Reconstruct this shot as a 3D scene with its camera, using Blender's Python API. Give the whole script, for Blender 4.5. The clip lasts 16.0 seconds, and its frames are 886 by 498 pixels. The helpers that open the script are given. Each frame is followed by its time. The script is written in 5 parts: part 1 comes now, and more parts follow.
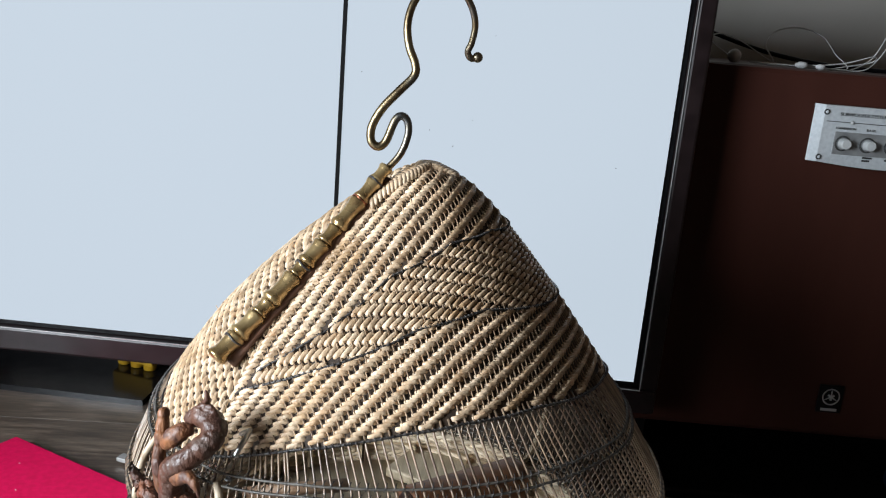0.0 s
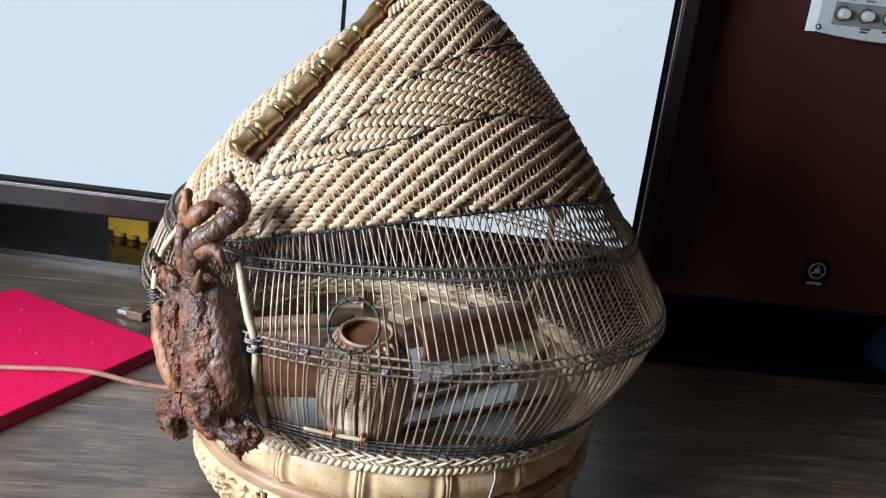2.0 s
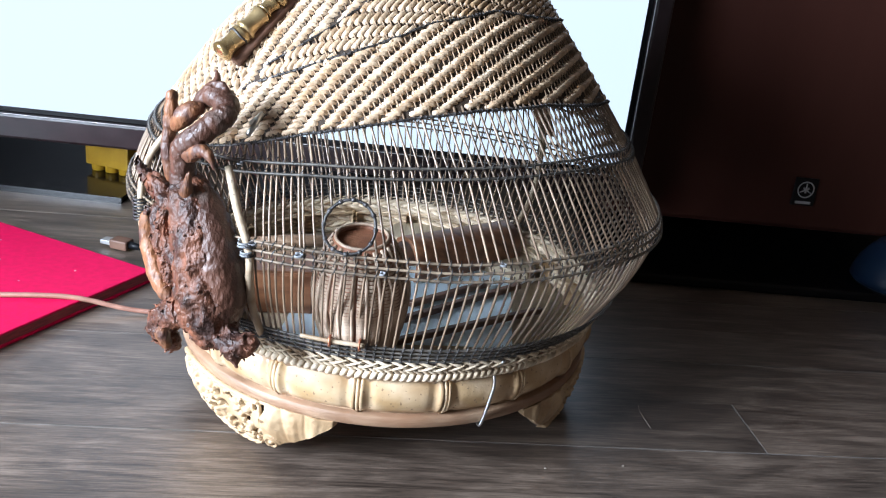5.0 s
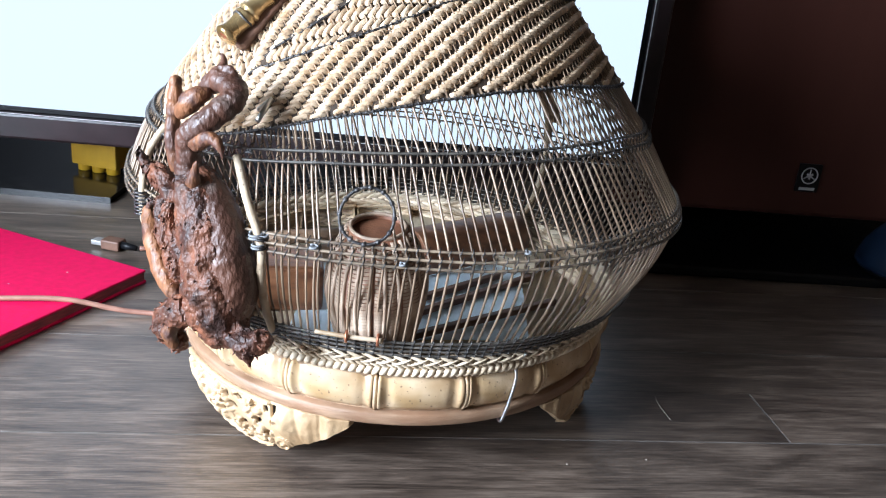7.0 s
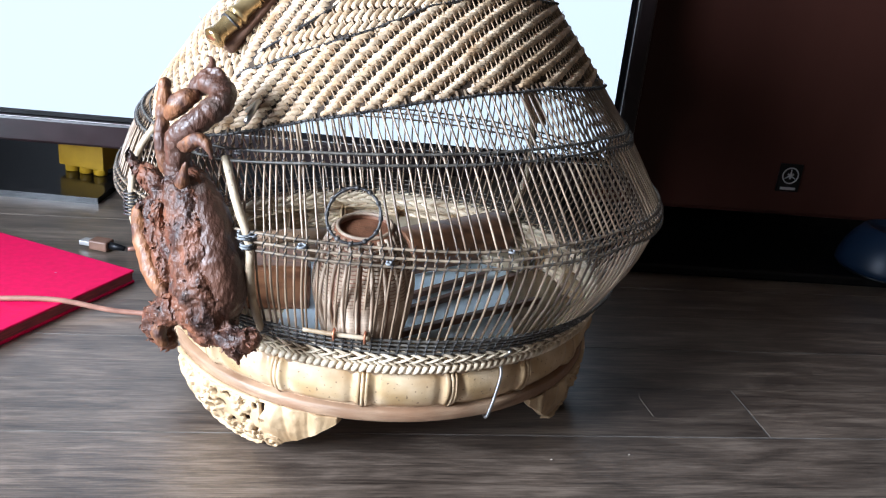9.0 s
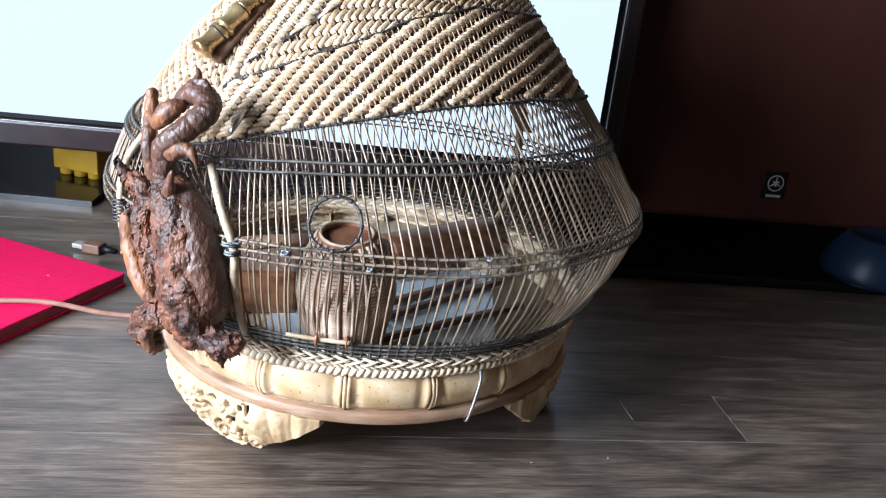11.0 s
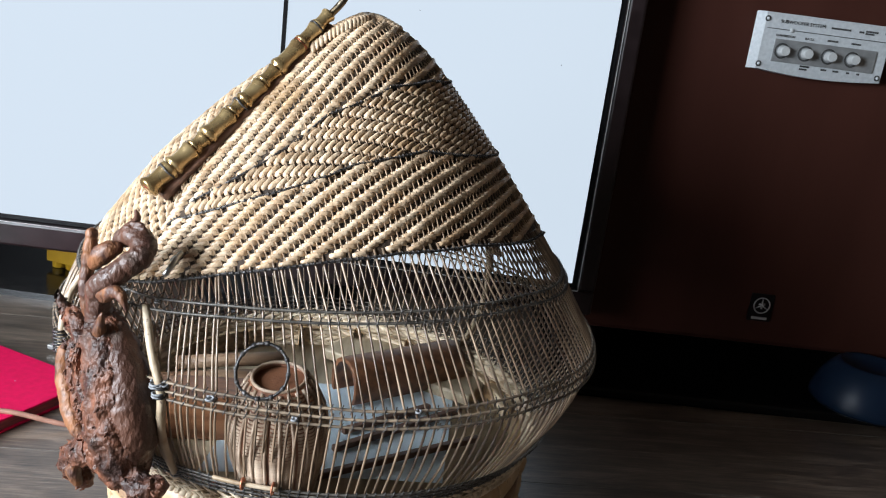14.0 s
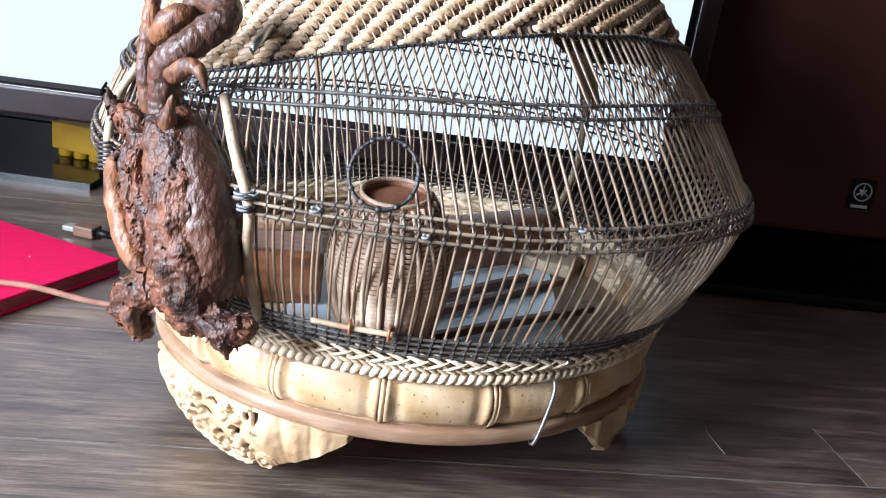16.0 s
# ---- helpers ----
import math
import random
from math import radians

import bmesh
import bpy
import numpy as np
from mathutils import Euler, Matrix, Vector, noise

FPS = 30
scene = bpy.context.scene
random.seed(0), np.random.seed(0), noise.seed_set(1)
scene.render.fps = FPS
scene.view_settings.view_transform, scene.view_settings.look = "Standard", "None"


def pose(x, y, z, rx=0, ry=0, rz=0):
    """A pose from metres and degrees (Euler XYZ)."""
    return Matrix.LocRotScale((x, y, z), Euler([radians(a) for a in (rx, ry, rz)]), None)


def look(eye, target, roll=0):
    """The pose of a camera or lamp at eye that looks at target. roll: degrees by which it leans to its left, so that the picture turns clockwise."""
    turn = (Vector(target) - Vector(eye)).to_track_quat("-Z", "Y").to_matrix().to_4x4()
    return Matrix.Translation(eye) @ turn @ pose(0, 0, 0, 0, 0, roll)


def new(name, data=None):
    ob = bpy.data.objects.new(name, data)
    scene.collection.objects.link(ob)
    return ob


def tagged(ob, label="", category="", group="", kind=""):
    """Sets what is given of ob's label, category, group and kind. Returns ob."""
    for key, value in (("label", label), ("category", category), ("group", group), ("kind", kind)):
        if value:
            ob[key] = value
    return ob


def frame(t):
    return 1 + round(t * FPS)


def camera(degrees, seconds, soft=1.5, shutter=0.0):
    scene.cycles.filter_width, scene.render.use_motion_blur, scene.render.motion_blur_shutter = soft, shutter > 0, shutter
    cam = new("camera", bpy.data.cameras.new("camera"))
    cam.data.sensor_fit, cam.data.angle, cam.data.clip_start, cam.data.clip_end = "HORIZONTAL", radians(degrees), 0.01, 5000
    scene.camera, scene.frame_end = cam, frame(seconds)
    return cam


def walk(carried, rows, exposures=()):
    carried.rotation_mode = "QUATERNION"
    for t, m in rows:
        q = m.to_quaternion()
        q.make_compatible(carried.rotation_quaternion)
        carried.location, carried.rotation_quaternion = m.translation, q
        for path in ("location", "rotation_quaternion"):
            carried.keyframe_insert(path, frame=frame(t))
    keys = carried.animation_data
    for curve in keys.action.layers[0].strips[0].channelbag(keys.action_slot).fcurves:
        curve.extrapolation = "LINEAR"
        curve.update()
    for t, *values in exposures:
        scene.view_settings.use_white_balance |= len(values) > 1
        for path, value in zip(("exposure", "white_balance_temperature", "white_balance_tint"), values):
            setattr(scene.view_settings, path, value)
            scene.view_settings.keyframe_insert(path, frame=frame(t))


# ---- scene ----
import functools

cam = camera(55.9, 16.0, 1.15)
EXPO = [(0.0, 0.0, 6500, 11), (1.0, -0.02, 6500, 11), (1.5, 0.05, 6450, 10), (2.0, 0.15, 6350, 10), (2.5, 0.4, 6080, 11), (3.0, 0.55, 5920, 12), (3.5, 0.62, 5860, 12),
        (11.8, 0.60, 5900, 12), (12.2, 0.42, 6150, 12), (12.5, 0.2, 6400, 11), (12.8, 0.03, 6500, 11), (13.3, -0.02, 6500, 11), (13.8, 0.08, 6450, 11), (14.2, 0.35, 6400, 12),
        (14.5, 0.5, 6120, 13), (15.0, 0.64, 6080, 14), (16.0, 0.62, 6080, 15)]
PATH = [
    (0, (0.18, -0.46, 0.476), (-0.005, 1.463, -0.041), 4.8),
    (0.5, (0.182, -0.465, 0.472), (-0.01, 1.471, 0.009), 5.2),
    (1, (0.182, -0.475, 0.445), (-0.012, 1.461, -0.015), 5.6),
    (1.5, (0.173, -0.491, 0.409), (0.02, 1.427, -0.135), 6.0),
    (2, (0.167, -0.5, 0.382), (0.051, 1.399, -0.234), 6.7),
    (2.5, (0.169, -0.503, 0.368), (0.084, 1.383, -0.295), 7.0),
    (3, (0.169, -0.506, 0.36), (0.097, 1.369, -0.332), 6.9),
    (3.5, (0.168, -0.504, 0.356), (0.068, 1.372, -0.329), 6.7),
    (4, (0.168, -0.504, 0.353), (0.087, 1.367, -0.348), 6.7),
    (4.5, (0.164, -0.502, 0.355), (0.093, 1.366, -0.356), 6.6),
    (5, (0.16, -0.5, 0.349), (0.108, 1.365, -0.37), 6.3),
    (7.5, (0.136, -0.482, 0.333), (0.135, 1.386, -0.38), 5.6),
    (8, (0.138, -0.482, 0.334), (0.143, 1.388, -0.375), 5.6),
    (8.5, (0.139, -0.486, 0.335), (0.153, 1.384, -0.374), 5.6),
    (9, (0.139, -0.492, 0.336), (0.162, 1.377, -0.376), 5.8),
    (11.5, (0.153, -0.502, 0.35), (0.174, 1.37, -0.354), 6.3),
    (12, (0.156, -0.496, 0.372), (0.126, 1.388, -0.298), 6.7),
    (12.5, (0.159, -0.484, 0.445), (0.102, 1.433, -0.123), 5.8),
    (13, (0.167, -0.469, 0.485), (0.125, 1.467, -0.013), 5.5),
    (13.3, (0.178, -0.465, 0.482), (0.138, 1.464, -0.045), 6.5),
    (13.5, (0.185, -0.466, 0.454), (0.134, 1.472, -0.037), 5.9),
    (14, (0.199, -0.482, 0.392), (0.137, 1.439, -0.161), 7.4),
    (14.5, (0.186, -0.458, 0.348), (0.162, 1.426, -0.324), 8.3),
    (15, (0.153, -0.418, 0.322), (0.13, 1.469, -0.341), 7.0),
    (15.5, (0.133, -0.403, 0.293), (0.114, 1.491, -0.351), 7.1),
    (16, (0.125, -0.406, 0.273), (0.116, 1.488, -0.368), 8.0),
]
walk(cam, [(t, look(eye, target, roll)) for t, eye, target, roll in PATH], EXPO)

# ---------------------------------------------------------------- light
world = bpy.data.worlds.new("sky")
scene.world = world
world.use_nodes = True
wn = world.node_tree.nodes
sky = wn.new("ShaderNodeTexSky")
sky.sky_type, sky.sun_disc = "NISHITA", False
sky.sun_elevation, sky.sun_rotation = radians(38), radians(-120)
wn["Background"].inputs["Strength"].default_value = 0.08
world.node_tree.links.new(sky.outputs[0], wn["Background"].inputs["Color"])

WIN_Y, WIN_Z = (-1.05, -0.29), (0.14, 0.90)
lamp = bpy.data.lights.new("window_light", "AREA")
lamp.shape, lamp.size, lamp.size_y = "RECTANGLE", 0.54, 0.60
lamp.energy, lamp.color = 40, (0.835, 0.925, 1.0)
new("window_light", lamp).matrix_world = look((-0.78, -0.67, 0.52), (0.1, 0.05, 0.15))


# ---------------------------------------------------------------- materials
def mat(name, dark, light, scale=60, rough=0.6, metal=0.0, bump=0.2, stretch=(1, 1, 1), spread=(0.35, 0.65), vary=0.0, fine=6.0, coat=0.0,
        mottle=None, dist=0.002, spec=0.5, pits=None, coat_rough=0.2):
    """Noise between two colours with a second, coarser stain, fine bump and variation from piece to piece."""
    m = bpy.data.materials.new(name)
    m.use_nodes = True
    nt = m.node_tree
    n, l = nt.nodes, nt.links
    b = n["Principled BSDF"]
    tc, mp = n.new("ShaderNodeTexCoord"), n.new("ShaderNodeMapping")
    mp.inputs["Scale"].default_value = stretch
    l.new(tc.outputs["Object"], mp.inputs[0])
    no = n.new("ShaderNodeTexNoise")
    no.inputs["Scale"].default_value, no.inputs["Detail"].default_value = scale, 6
    l.new(mp.outputs[0], no.inputs["Vector"])
    cr = n.new("ShaderNodeValToRGB")
    cr.color_ramp.elements[0].position, cr.color_ramp.elements[1].position = spread
    cr.color_ramp.elements[0].color, cr.color_ramp.elements[1].color = (*dark, 1), (*light, 1)
    l.new(no.outputs["Fac"], cr.inputs[0])
    col = cr.outputs[0]
    if mottle:
        n2 = n.new("ShaderNodeTexNoise")
        n2.inputs["Scale"].default_value, n2.inputs["Detail"].default_value = mottle[1], 3
        l.new(tc.outputs["Object"], n2.inputs["Vector"])
        mr = n.new("ShaderNodeMapRange")
        mr.inputs["From Min"].default_value, mr.inputs["From Max"].default_value = mottle[2], mottle[2] + 0.14
        l.new(n2.outputs["Fac"], mr.inputs[0])
        mx = n.new("ShaderNodeMix")
        mx.data_type = "RGBA"
        mx.inputs["B"].default_value = (*mottle[0], 1)
        l.new(mr.outputs[0], mx.inputs["Factor"])
        l.new(col, mx.inputs["A"])
        col = mx.outputs["Result"]
    if pits:
        n4 = n.new("ShaderNodeTexNoise")
        n4.inputs["Scale"].default_value, n4.inputs["Detail"].default_value = pits[1], 2
        l.new(tc.outputs["Object"], n4.inputs["Vector"])
        m4 = n.new("ShaderNodeMapRange")
        m4.inputs["From Min"].default_value, m4.inputs["From Max"].default_value = pits[2], pits[2] + 0.06
        l.new(n4.outputs["Fac"], m4.inputs[0])
        x4 = n.new("ShaderNodeMix")
        x4.data_type = "RGBA"
        x4.inputs["B"].default_value = (*pits[0], 1)
        l.new(m4.outputs[0], x4.inputs["Factor"])
        l.new(col, x4.inputs["A"])
        col = x4.outputs["Result"]
    if vary:
        oi, ge, ad = n.new("ShaderNodeObjectInfo"), n.new("ShaderNodeNewGeometry"), n.new("ShaderNodeMath")
        l.new(oi.outputs["Random"], ad.inputs[0])
        l.new(ge.outputs["Random Per Island"], ad.inputs[1])
        fr = n.new("ShaderNodeMath")
        fr.operation = "FRACT"
        l.new(ad.outputs[0], fr.inputs[0])
        r2 = n.new("ShaderNodeMapRange")
        r2.inputs["To Min"].default_value, r2.inputs["To Max"].default_value = 1 - vary, 1 + vary * 0.6
        l.new(fr.outputs[0], r2.inputs[0])
        hs = n.new("ShaderNodeHueSaturation")
        l.new(r2.outputs[0], hs.inputs["Value"])
        l.new(col, hs.inputs["Color"])
        col = hs.outputs[0]
    l.new(col, b.inputs["Base Color"])
    n3 = n.new("ShaderNodeTexNoise")
    n3.inputs["Scale"].default_value, n3.inputs["Detail"].default_value = scale * fine, 4
    l.new(mp.outputs[0], n3.inputs["Vector"])
    bp = n.new("ShaderNodeBump")
    bp.inputs["Strength"].default_value, bp.inputs["Distance"].default_value = bump, dist
    l.new(n3.outputs["Fac"], bp.inputs["Height"])
    l.new(bp.outputs[0], b.inputs["Normal"])
    r3 = n.new("ShaderNodeMapRange")
    r3.inputs["To Min"].default_value, r3.inputs["To Max"].default_value = max(rough - 0.1, 0.02), min(rough + 0.12, 1)
    l.new(no.outputs["Fac"], r3.inputs[0])
    l.new(r3.outputs[0], b.inputs["Roughness"])
    b.inputs["Metallic"].default_value = metal
    b.inputs["Specular IOR Level"].default_value = spec
    b.inputs["Coat Weight"].default_value, b.inputs["Coat Roughness"].default_value = coat, coat_rough
    return m


def glow(name, color, strength):
    m = bpy.data.materials.new(name)
    m.use_nodes = True
    b = m.node_tree.nodes["Principled BSDF"]
    b.inputs["Base Color"].default_value = (0.02, 0.02, 0.022, 1)
    b.inputs["Roughness"].default_value = 0.7
    b.inputs["Specular IOR Level"].default_value = 0.08
    b.inputs["Emission Color"].default_value = (*color, 1)
    b.inputs["Emission Strength"].default_value = strength
    return m


def laminate(name, dark, middle, light):
    """Printed wood grain: broad bands, fine dark lines and cloudy patches, set off from board to board."""
    m = bpy.data.materials.new(name)
    m.use_nodes = True
    n, l = m.node_tree.nodes, m.node_tree.links
    b = n["Principled BSDF"]
    tc, oi = n.new("ShaderNodeTexCoord"), n.new("ShaderNodeObjectInfo")
    sh = n.new("ShaderNodeVectorMath")
    sh.operation = "MULTIPLY_ADD"
    sh.inputs[1].default_value = (9.0, 5.0, 0.0)
    l.new(oi.outputs["Random"], sh.inputs[0])
    l.new(tc.outputs["Object"], sh.inputs[2])
    total = None
    for stretch, detail, rough, bend, share in (((11, 130, 1), 5, 0.6, 0.8, 0.28), ((26, 820, 1), 6, 0.8, 0.4, 0.48), ((9, 26, 1), 4, 0.6, 1.2, 0.24)):
        mp, no, mu = n.new("ShaderNodeMapping"), n.new("ShaderNodeTexNoise"), n.new("ShaderNodeMath")
        mp.inputs["Scale"].default_value = stretch
        l.new(sh.outputs[0], mp.inputs[0])
        no.inputs["Scale"].default_value, no.inputs["Detail"].default_value = 1.0, detail
        no.inputs["Roughness"].default_value, no.inputs["Distortion"].default_value = rough, bend
        l.new(mp.outputs[0], no.inputs["Vector"])
        mu.operation = "MULTIPLY_ADD"
        mu.inputs[1].default_value, mu.inputs[2].default_value = share, 0.0
        l.new(no.outputs["Fac"], mu.inputs[0])
        if total:
            l.new(total.outputs[0], mu.inputs[2])
        total = mu
    cr = n.new("ShaderNodeValToRGB")
    cr.color_ramp.elements[0].position, cr.color_ramp.elements[1].position = 0.41, 0.60
    cr.color_ramp.elements[0].color, cr.color_ramp.elements[1].color = (*dark, 1), (*light, 1)
    cr.color_ramp.elements.new(0.505).color = (*middle, 1)
    l.new(total.outputs[0], cr.inputs[0])
    r2, hs = n.new("ShaderNodeMapRange"), n.new("ShaderNodeHueSaturation")
    r2.inputs["To Min"].default_value, r2.inputs["To Max"].default_value = 0.82, 1.12
    l.new(oi.outputs["Random"], r2.inputs[0])
    l.new(r2.outputs[0], hs.inputs["Value"])
    l.new(cr.outputs[0], hs.inputs["Color"])
    l.new(hs.outputs[0], b.inputs["Base Color"])
    bp, r3 = n.new("ShaderNodeBump"), n.new("ShaderNodeMapRange")
    bp.inputs["Strength"].default_value, bp.inputs["Distance"].default_value = 0.35, 0.0008
    l.new(total.outputs[0], bp.inputs["Height"])
    l.new(bp.outputs[0], b.inputs["Normal"])
    r3.inputs["To Min"].default_value, r3.inputs["To Max"].default_value = 0.32, 0.54
    l.new(total.outputs[0], r3.inputs[0])
    l.new(r3.outputs[0], b.inputs["Roughness"])
    b.inputs["Specular IOR Level"].default_value = 0.6
    b.inputs["Coat Weight"].default_value, b.inputs["Coat Roughness"].default_value = 0.8, 0.34
    return m


M_FLOOR = laminate("dark_laminate", (0.028, 0.019, 0.014), (0.104, 0.075, 0.056), (0.235, 0.178, 0.136))
# joints kept pale: the glint off the board bevels is put into this colour
M_JOINT = mat("laminate_joint_glint", (0.11, 0.10, 0.09), (0.22, 0.20, 0.18), 40, 0.6)
M_WALL = mat("grey_wall_paint", (0.36, 0.345, 0.315), (0.43, 0.41, 0.38), 3, 0.85, 0, 0.1)
M_ROOM = mat("room_wall_paint", (0.24, 0.18, 0.13), (0.29, 0.22, 0.16), 2, 0.9, 0, 0.05)
M_CREAM = mat("pale_rattan", (0.37, 0.215, 0.105), (0.72, 0.545, 0.37), 90, 0.42, 0, 0.3, (1, 1, 1), (0.26, 0.60), 0.28, 5, 0.15,
              ((0.42, 0.27, 0.145), 22, 0.55), pits=((0.20, 0.11, 0.05), 330, 0.68))
M_BAND = mat("pale_plait", (0.42, 0.31, 0.19), (0.76, 0.63, 0.465), 90, 0.5, 0, 0.2, (1, 1, 1), (0.25, 0.6), 0.25, 5, 0.05, ((0.30, 0.20, 0.11), 60, 0.56))
M_RIB = mat("rattan_rib", (0.20, 0.125, 0.070), (0.42, 0.29, 0.18), 120, 0.5, 0, 0.2, vary=0.3)
M_BAR = mat("rattan_bar", (0.10, 0.060, 0.036), (0.33, 0.235, 0.155), 55, 0.34, 0, 0.15, (1, 1, 0.3), (0.3, 0.7), 0.40, 5, 0.2)
M_POST = mat("bamboo_post", (0.30, 0.215, 0.13), (0.58, 0.47, 0.34), 50, 0.48, 0, 0.2, (1, 1, 0.25), coat=0.1, mottle=((0.26, 0.17, 0.10), 90, 0.57), pits=((0.10, 0.06, 0.04), 260, 0.66))
M_DARK = mat("dark_binding", (0.014, 0.013, 0.014), (0.075, 0.068, 0.065), 200, 0.36, 0, 0.3, vary=0.3)
M_BACKING = mat("dark_roof_backing", (0.02, 0.012, 0.007), (0.06, 0.036, 0.020), 80, 0.8, 0, 0.4)
M_BRASS = mat("aged_brass", (0.30, 0.19, 0.075), (0.60, 0.44, 0.22), 45, 0.26, 0.72, 0.2, (1, 1, 1), (0.3, 0.7), 0, 6, 0.25, mottle=((0.22, 0.12, 0.05), 60, 0.58))
M_WIREBR = mat("dull_brass_wire", (0.14, 0.10, 0.06), (0.32, 0.25, 0.14), 60, 0.38, 1.0, 0.12, (1, 1, 1), (0.3, 0.7), mottle=((0.15, 0.15, 0.145), 30, 0.49))
M_STEEL = mat("steel_wire", (0.42, 0.42, 0.41), (0.6, 0.6, 0.58), 90, 0.3, 1.0, 0.05)
M_COPPER = mat("copper_tie", (0.28, 0.09, 0.05), (0.5, 0.2, 0.11), 90, 0.4, 0.8, 0.05)
M_ROOT = mat("reddish_root_wood", (0.028, 0.0098, 0.0062), (0.205, 0.070, 0.031), 75, 0.50, 0, 0.9, (1, 1, 0.5), (0.36, 0.68), 0, 6, 0.03,
             ((0.020, 0.009, 0.006), 32, 0.565), 0.002, pits=((0.26, 0.165, 0.12), 400, 0.68))
M_ROOTSMOOTH = mat("smooth_root_wood", (0.028, 0.0115, 0.0078), (0.115, 0.046, 0.026), 60, 0.46, 0, 0.7, (1, 1, 0.5), (0.3, 0.68), 0, 6, 0.12,
                   ((0.10, 0.068, 0.055), 70, 0.58))
M_ROOTPALE = mat("orange_root_wood", (0.075, 0.026, 0.012), (0.27, 0.108, 0.040), 75, 0.55, 0, 0.7, (1, 1, 0.3), (0.32, 0.66), 0, 5, 0.1,
                 ((0.070, 0.028, 0.018), 95, 0.49))
M_BAMBOO = mat("pale_carved_wood", (0.44, 0.278, 0.138), (0.70, 0.525, 0.335), 30, 0.42, 0, 0.14, (1, 1, 1), (0.3, 0.6), 0.08, 10, 0.15,
               ((0.50, 0.32, 0.15), 21, 0.55), pits=((0.24, 0.15, 0.08), 420, 0.66))
M_STRIP = mat("pinkish_wood_strip", (0.22, 0.128, 0.074), (0.39, 0.255, 0.16), 30, 0.5, 0, 0.25, (1, 1, 6), mottle=((0.25, 0.13, 0.07), 14, 0.52))
M_CARVE = mat("cream_carved_foot", (0.30, 0.185, 0.090), (0.54, 0.385, 0.225), 30, 0.5, 0, 0.3, (1, 1, 1), (0.3, 0.6), 0, 8, 0.1, pits=((0.20, 0.12, 0.06), 120, 0.66))
M_TAN = mat("tan_board", (0.36, 0.28, 0.18), (0.56, 0.46, 0.32), 22, 0.5, 0, 0.2, (6, 1, 1))
M_BROWN = mat("brown_bamboo_trough", (0.12, 0.046, 0.021), (0.30, 0.130, 0.060), 26, 0.4, 0, 0.15, (1, 5, 5), coat=0.2)
M_JAR = mat("woven_jar", (0.30, 0.205, 0.14), (0.53, 0.40, 0.295), 80, 0.5, 0, 0.2, vary=0.12)
M_JARIN = mat("red_brown_jar_lining", (0.13, 0.052, 0.028), (0.29, 0.125, 0.066), 60, 0.5, 0, 0.3)
M_SHEET = mat("pale_blue_sheet", (0.66, 0.80, 0.90), (0.75, 0.87, 0.95), 12, 0.3, 0, 0.05)
M_SLAT = mat("dark_wood_slat", (0.09, 0.042, 0.026), (0.19, 0.10, 0.066), 50, 0.5, 0, 0.2)
M_SCREEN = glow("lit_white_screen", (0.755, 0.882, 1.0), 0.725)
M_LINE = mat("black_screen_line", (0.003, 0.003, 0.003), (0.006, 0.006, 0.006), 30, 0.7, 0, 0, spec=0.1)
M_BEZEL = mat("dark_brown_bezel", (0.009, 0.0055, 0.0058), (0.015, 0.009, 0.0095), 60, 0.35, 0, 0.02, spec=0.3)
M_TRIM = mat("dull_silver_trim", (0.42, 0.41, 0.40), (0.55, 0.54, 0.52), 60, 0.35, 0.5, 0.02)
M_BLACK = mat("black_plastic", (0.0022, 0.0022, 0.0026), (0.005, 0.005, 0.006), 60, 0.4, 0, 0.05, spec=0.2)
M_SILVER = mat("silver_panel", (0.50, 0.535, 0.56), (0.59, 0.625, 0.65), 260, 0.36, 0.25, 0.04)
M_SPEAKER = mat("dark_red_brown_lacquer", (0.037, 0.0128, 0.0093), (0.055, 0.0190, 0.0136), 9, 0.42, 0, 0.02, (1, 1, 0.2), spec=0.15)
M_INK = mat("dark_print", (0.03, 0.03, 0.03), (0.05, 0.05, 0.05), 60, 0.7, 0, 0)
M_KNOB = mat("grey_white_knob", (0.36, 0.37, 0.37), (0.44, 0.45, 0.45), 60, 0.4, 0, 0.02, spec=0.3)
M_RED = mat("crimson_cover", (0.53, 0.004, 0.058), (0.63, 0.007, 0.076), 150, 0.55, 0, 0.15, mottle=((0.48, 0.004, 0.052), 6, 0.6), spec=0.10)
M_REDEDGE = mat("dark_red_edge", (0.15, 0.016, 0.024), (0.30, 0.045, 0.052), 60, 0.5, 0, 0.1, (1, 1, 14))
M_CABLE = mat("brown_cable", (0.22, 0.10, 0.07), (0.34, 0.17, 0.12), 60, 0.45, 0, 0.05)
M_YELLOW = mat("yellow_plastic", (0.36, 0.20, 0.010), (0.46, 0.27, 0.016), 40, 0.4, 0, 0.02)
M_NAVY = mat("navy_glossy", (0.006, 0.014, 0.030), (0.009, 0.020, 0.043), 20, 0.36, 0, 0.02, spec=0.22)
M_DUST = mat("pale_hair", (0.4, 0.34, 0.28), (0.5, 0.44, 0.36), 60, 0.6)


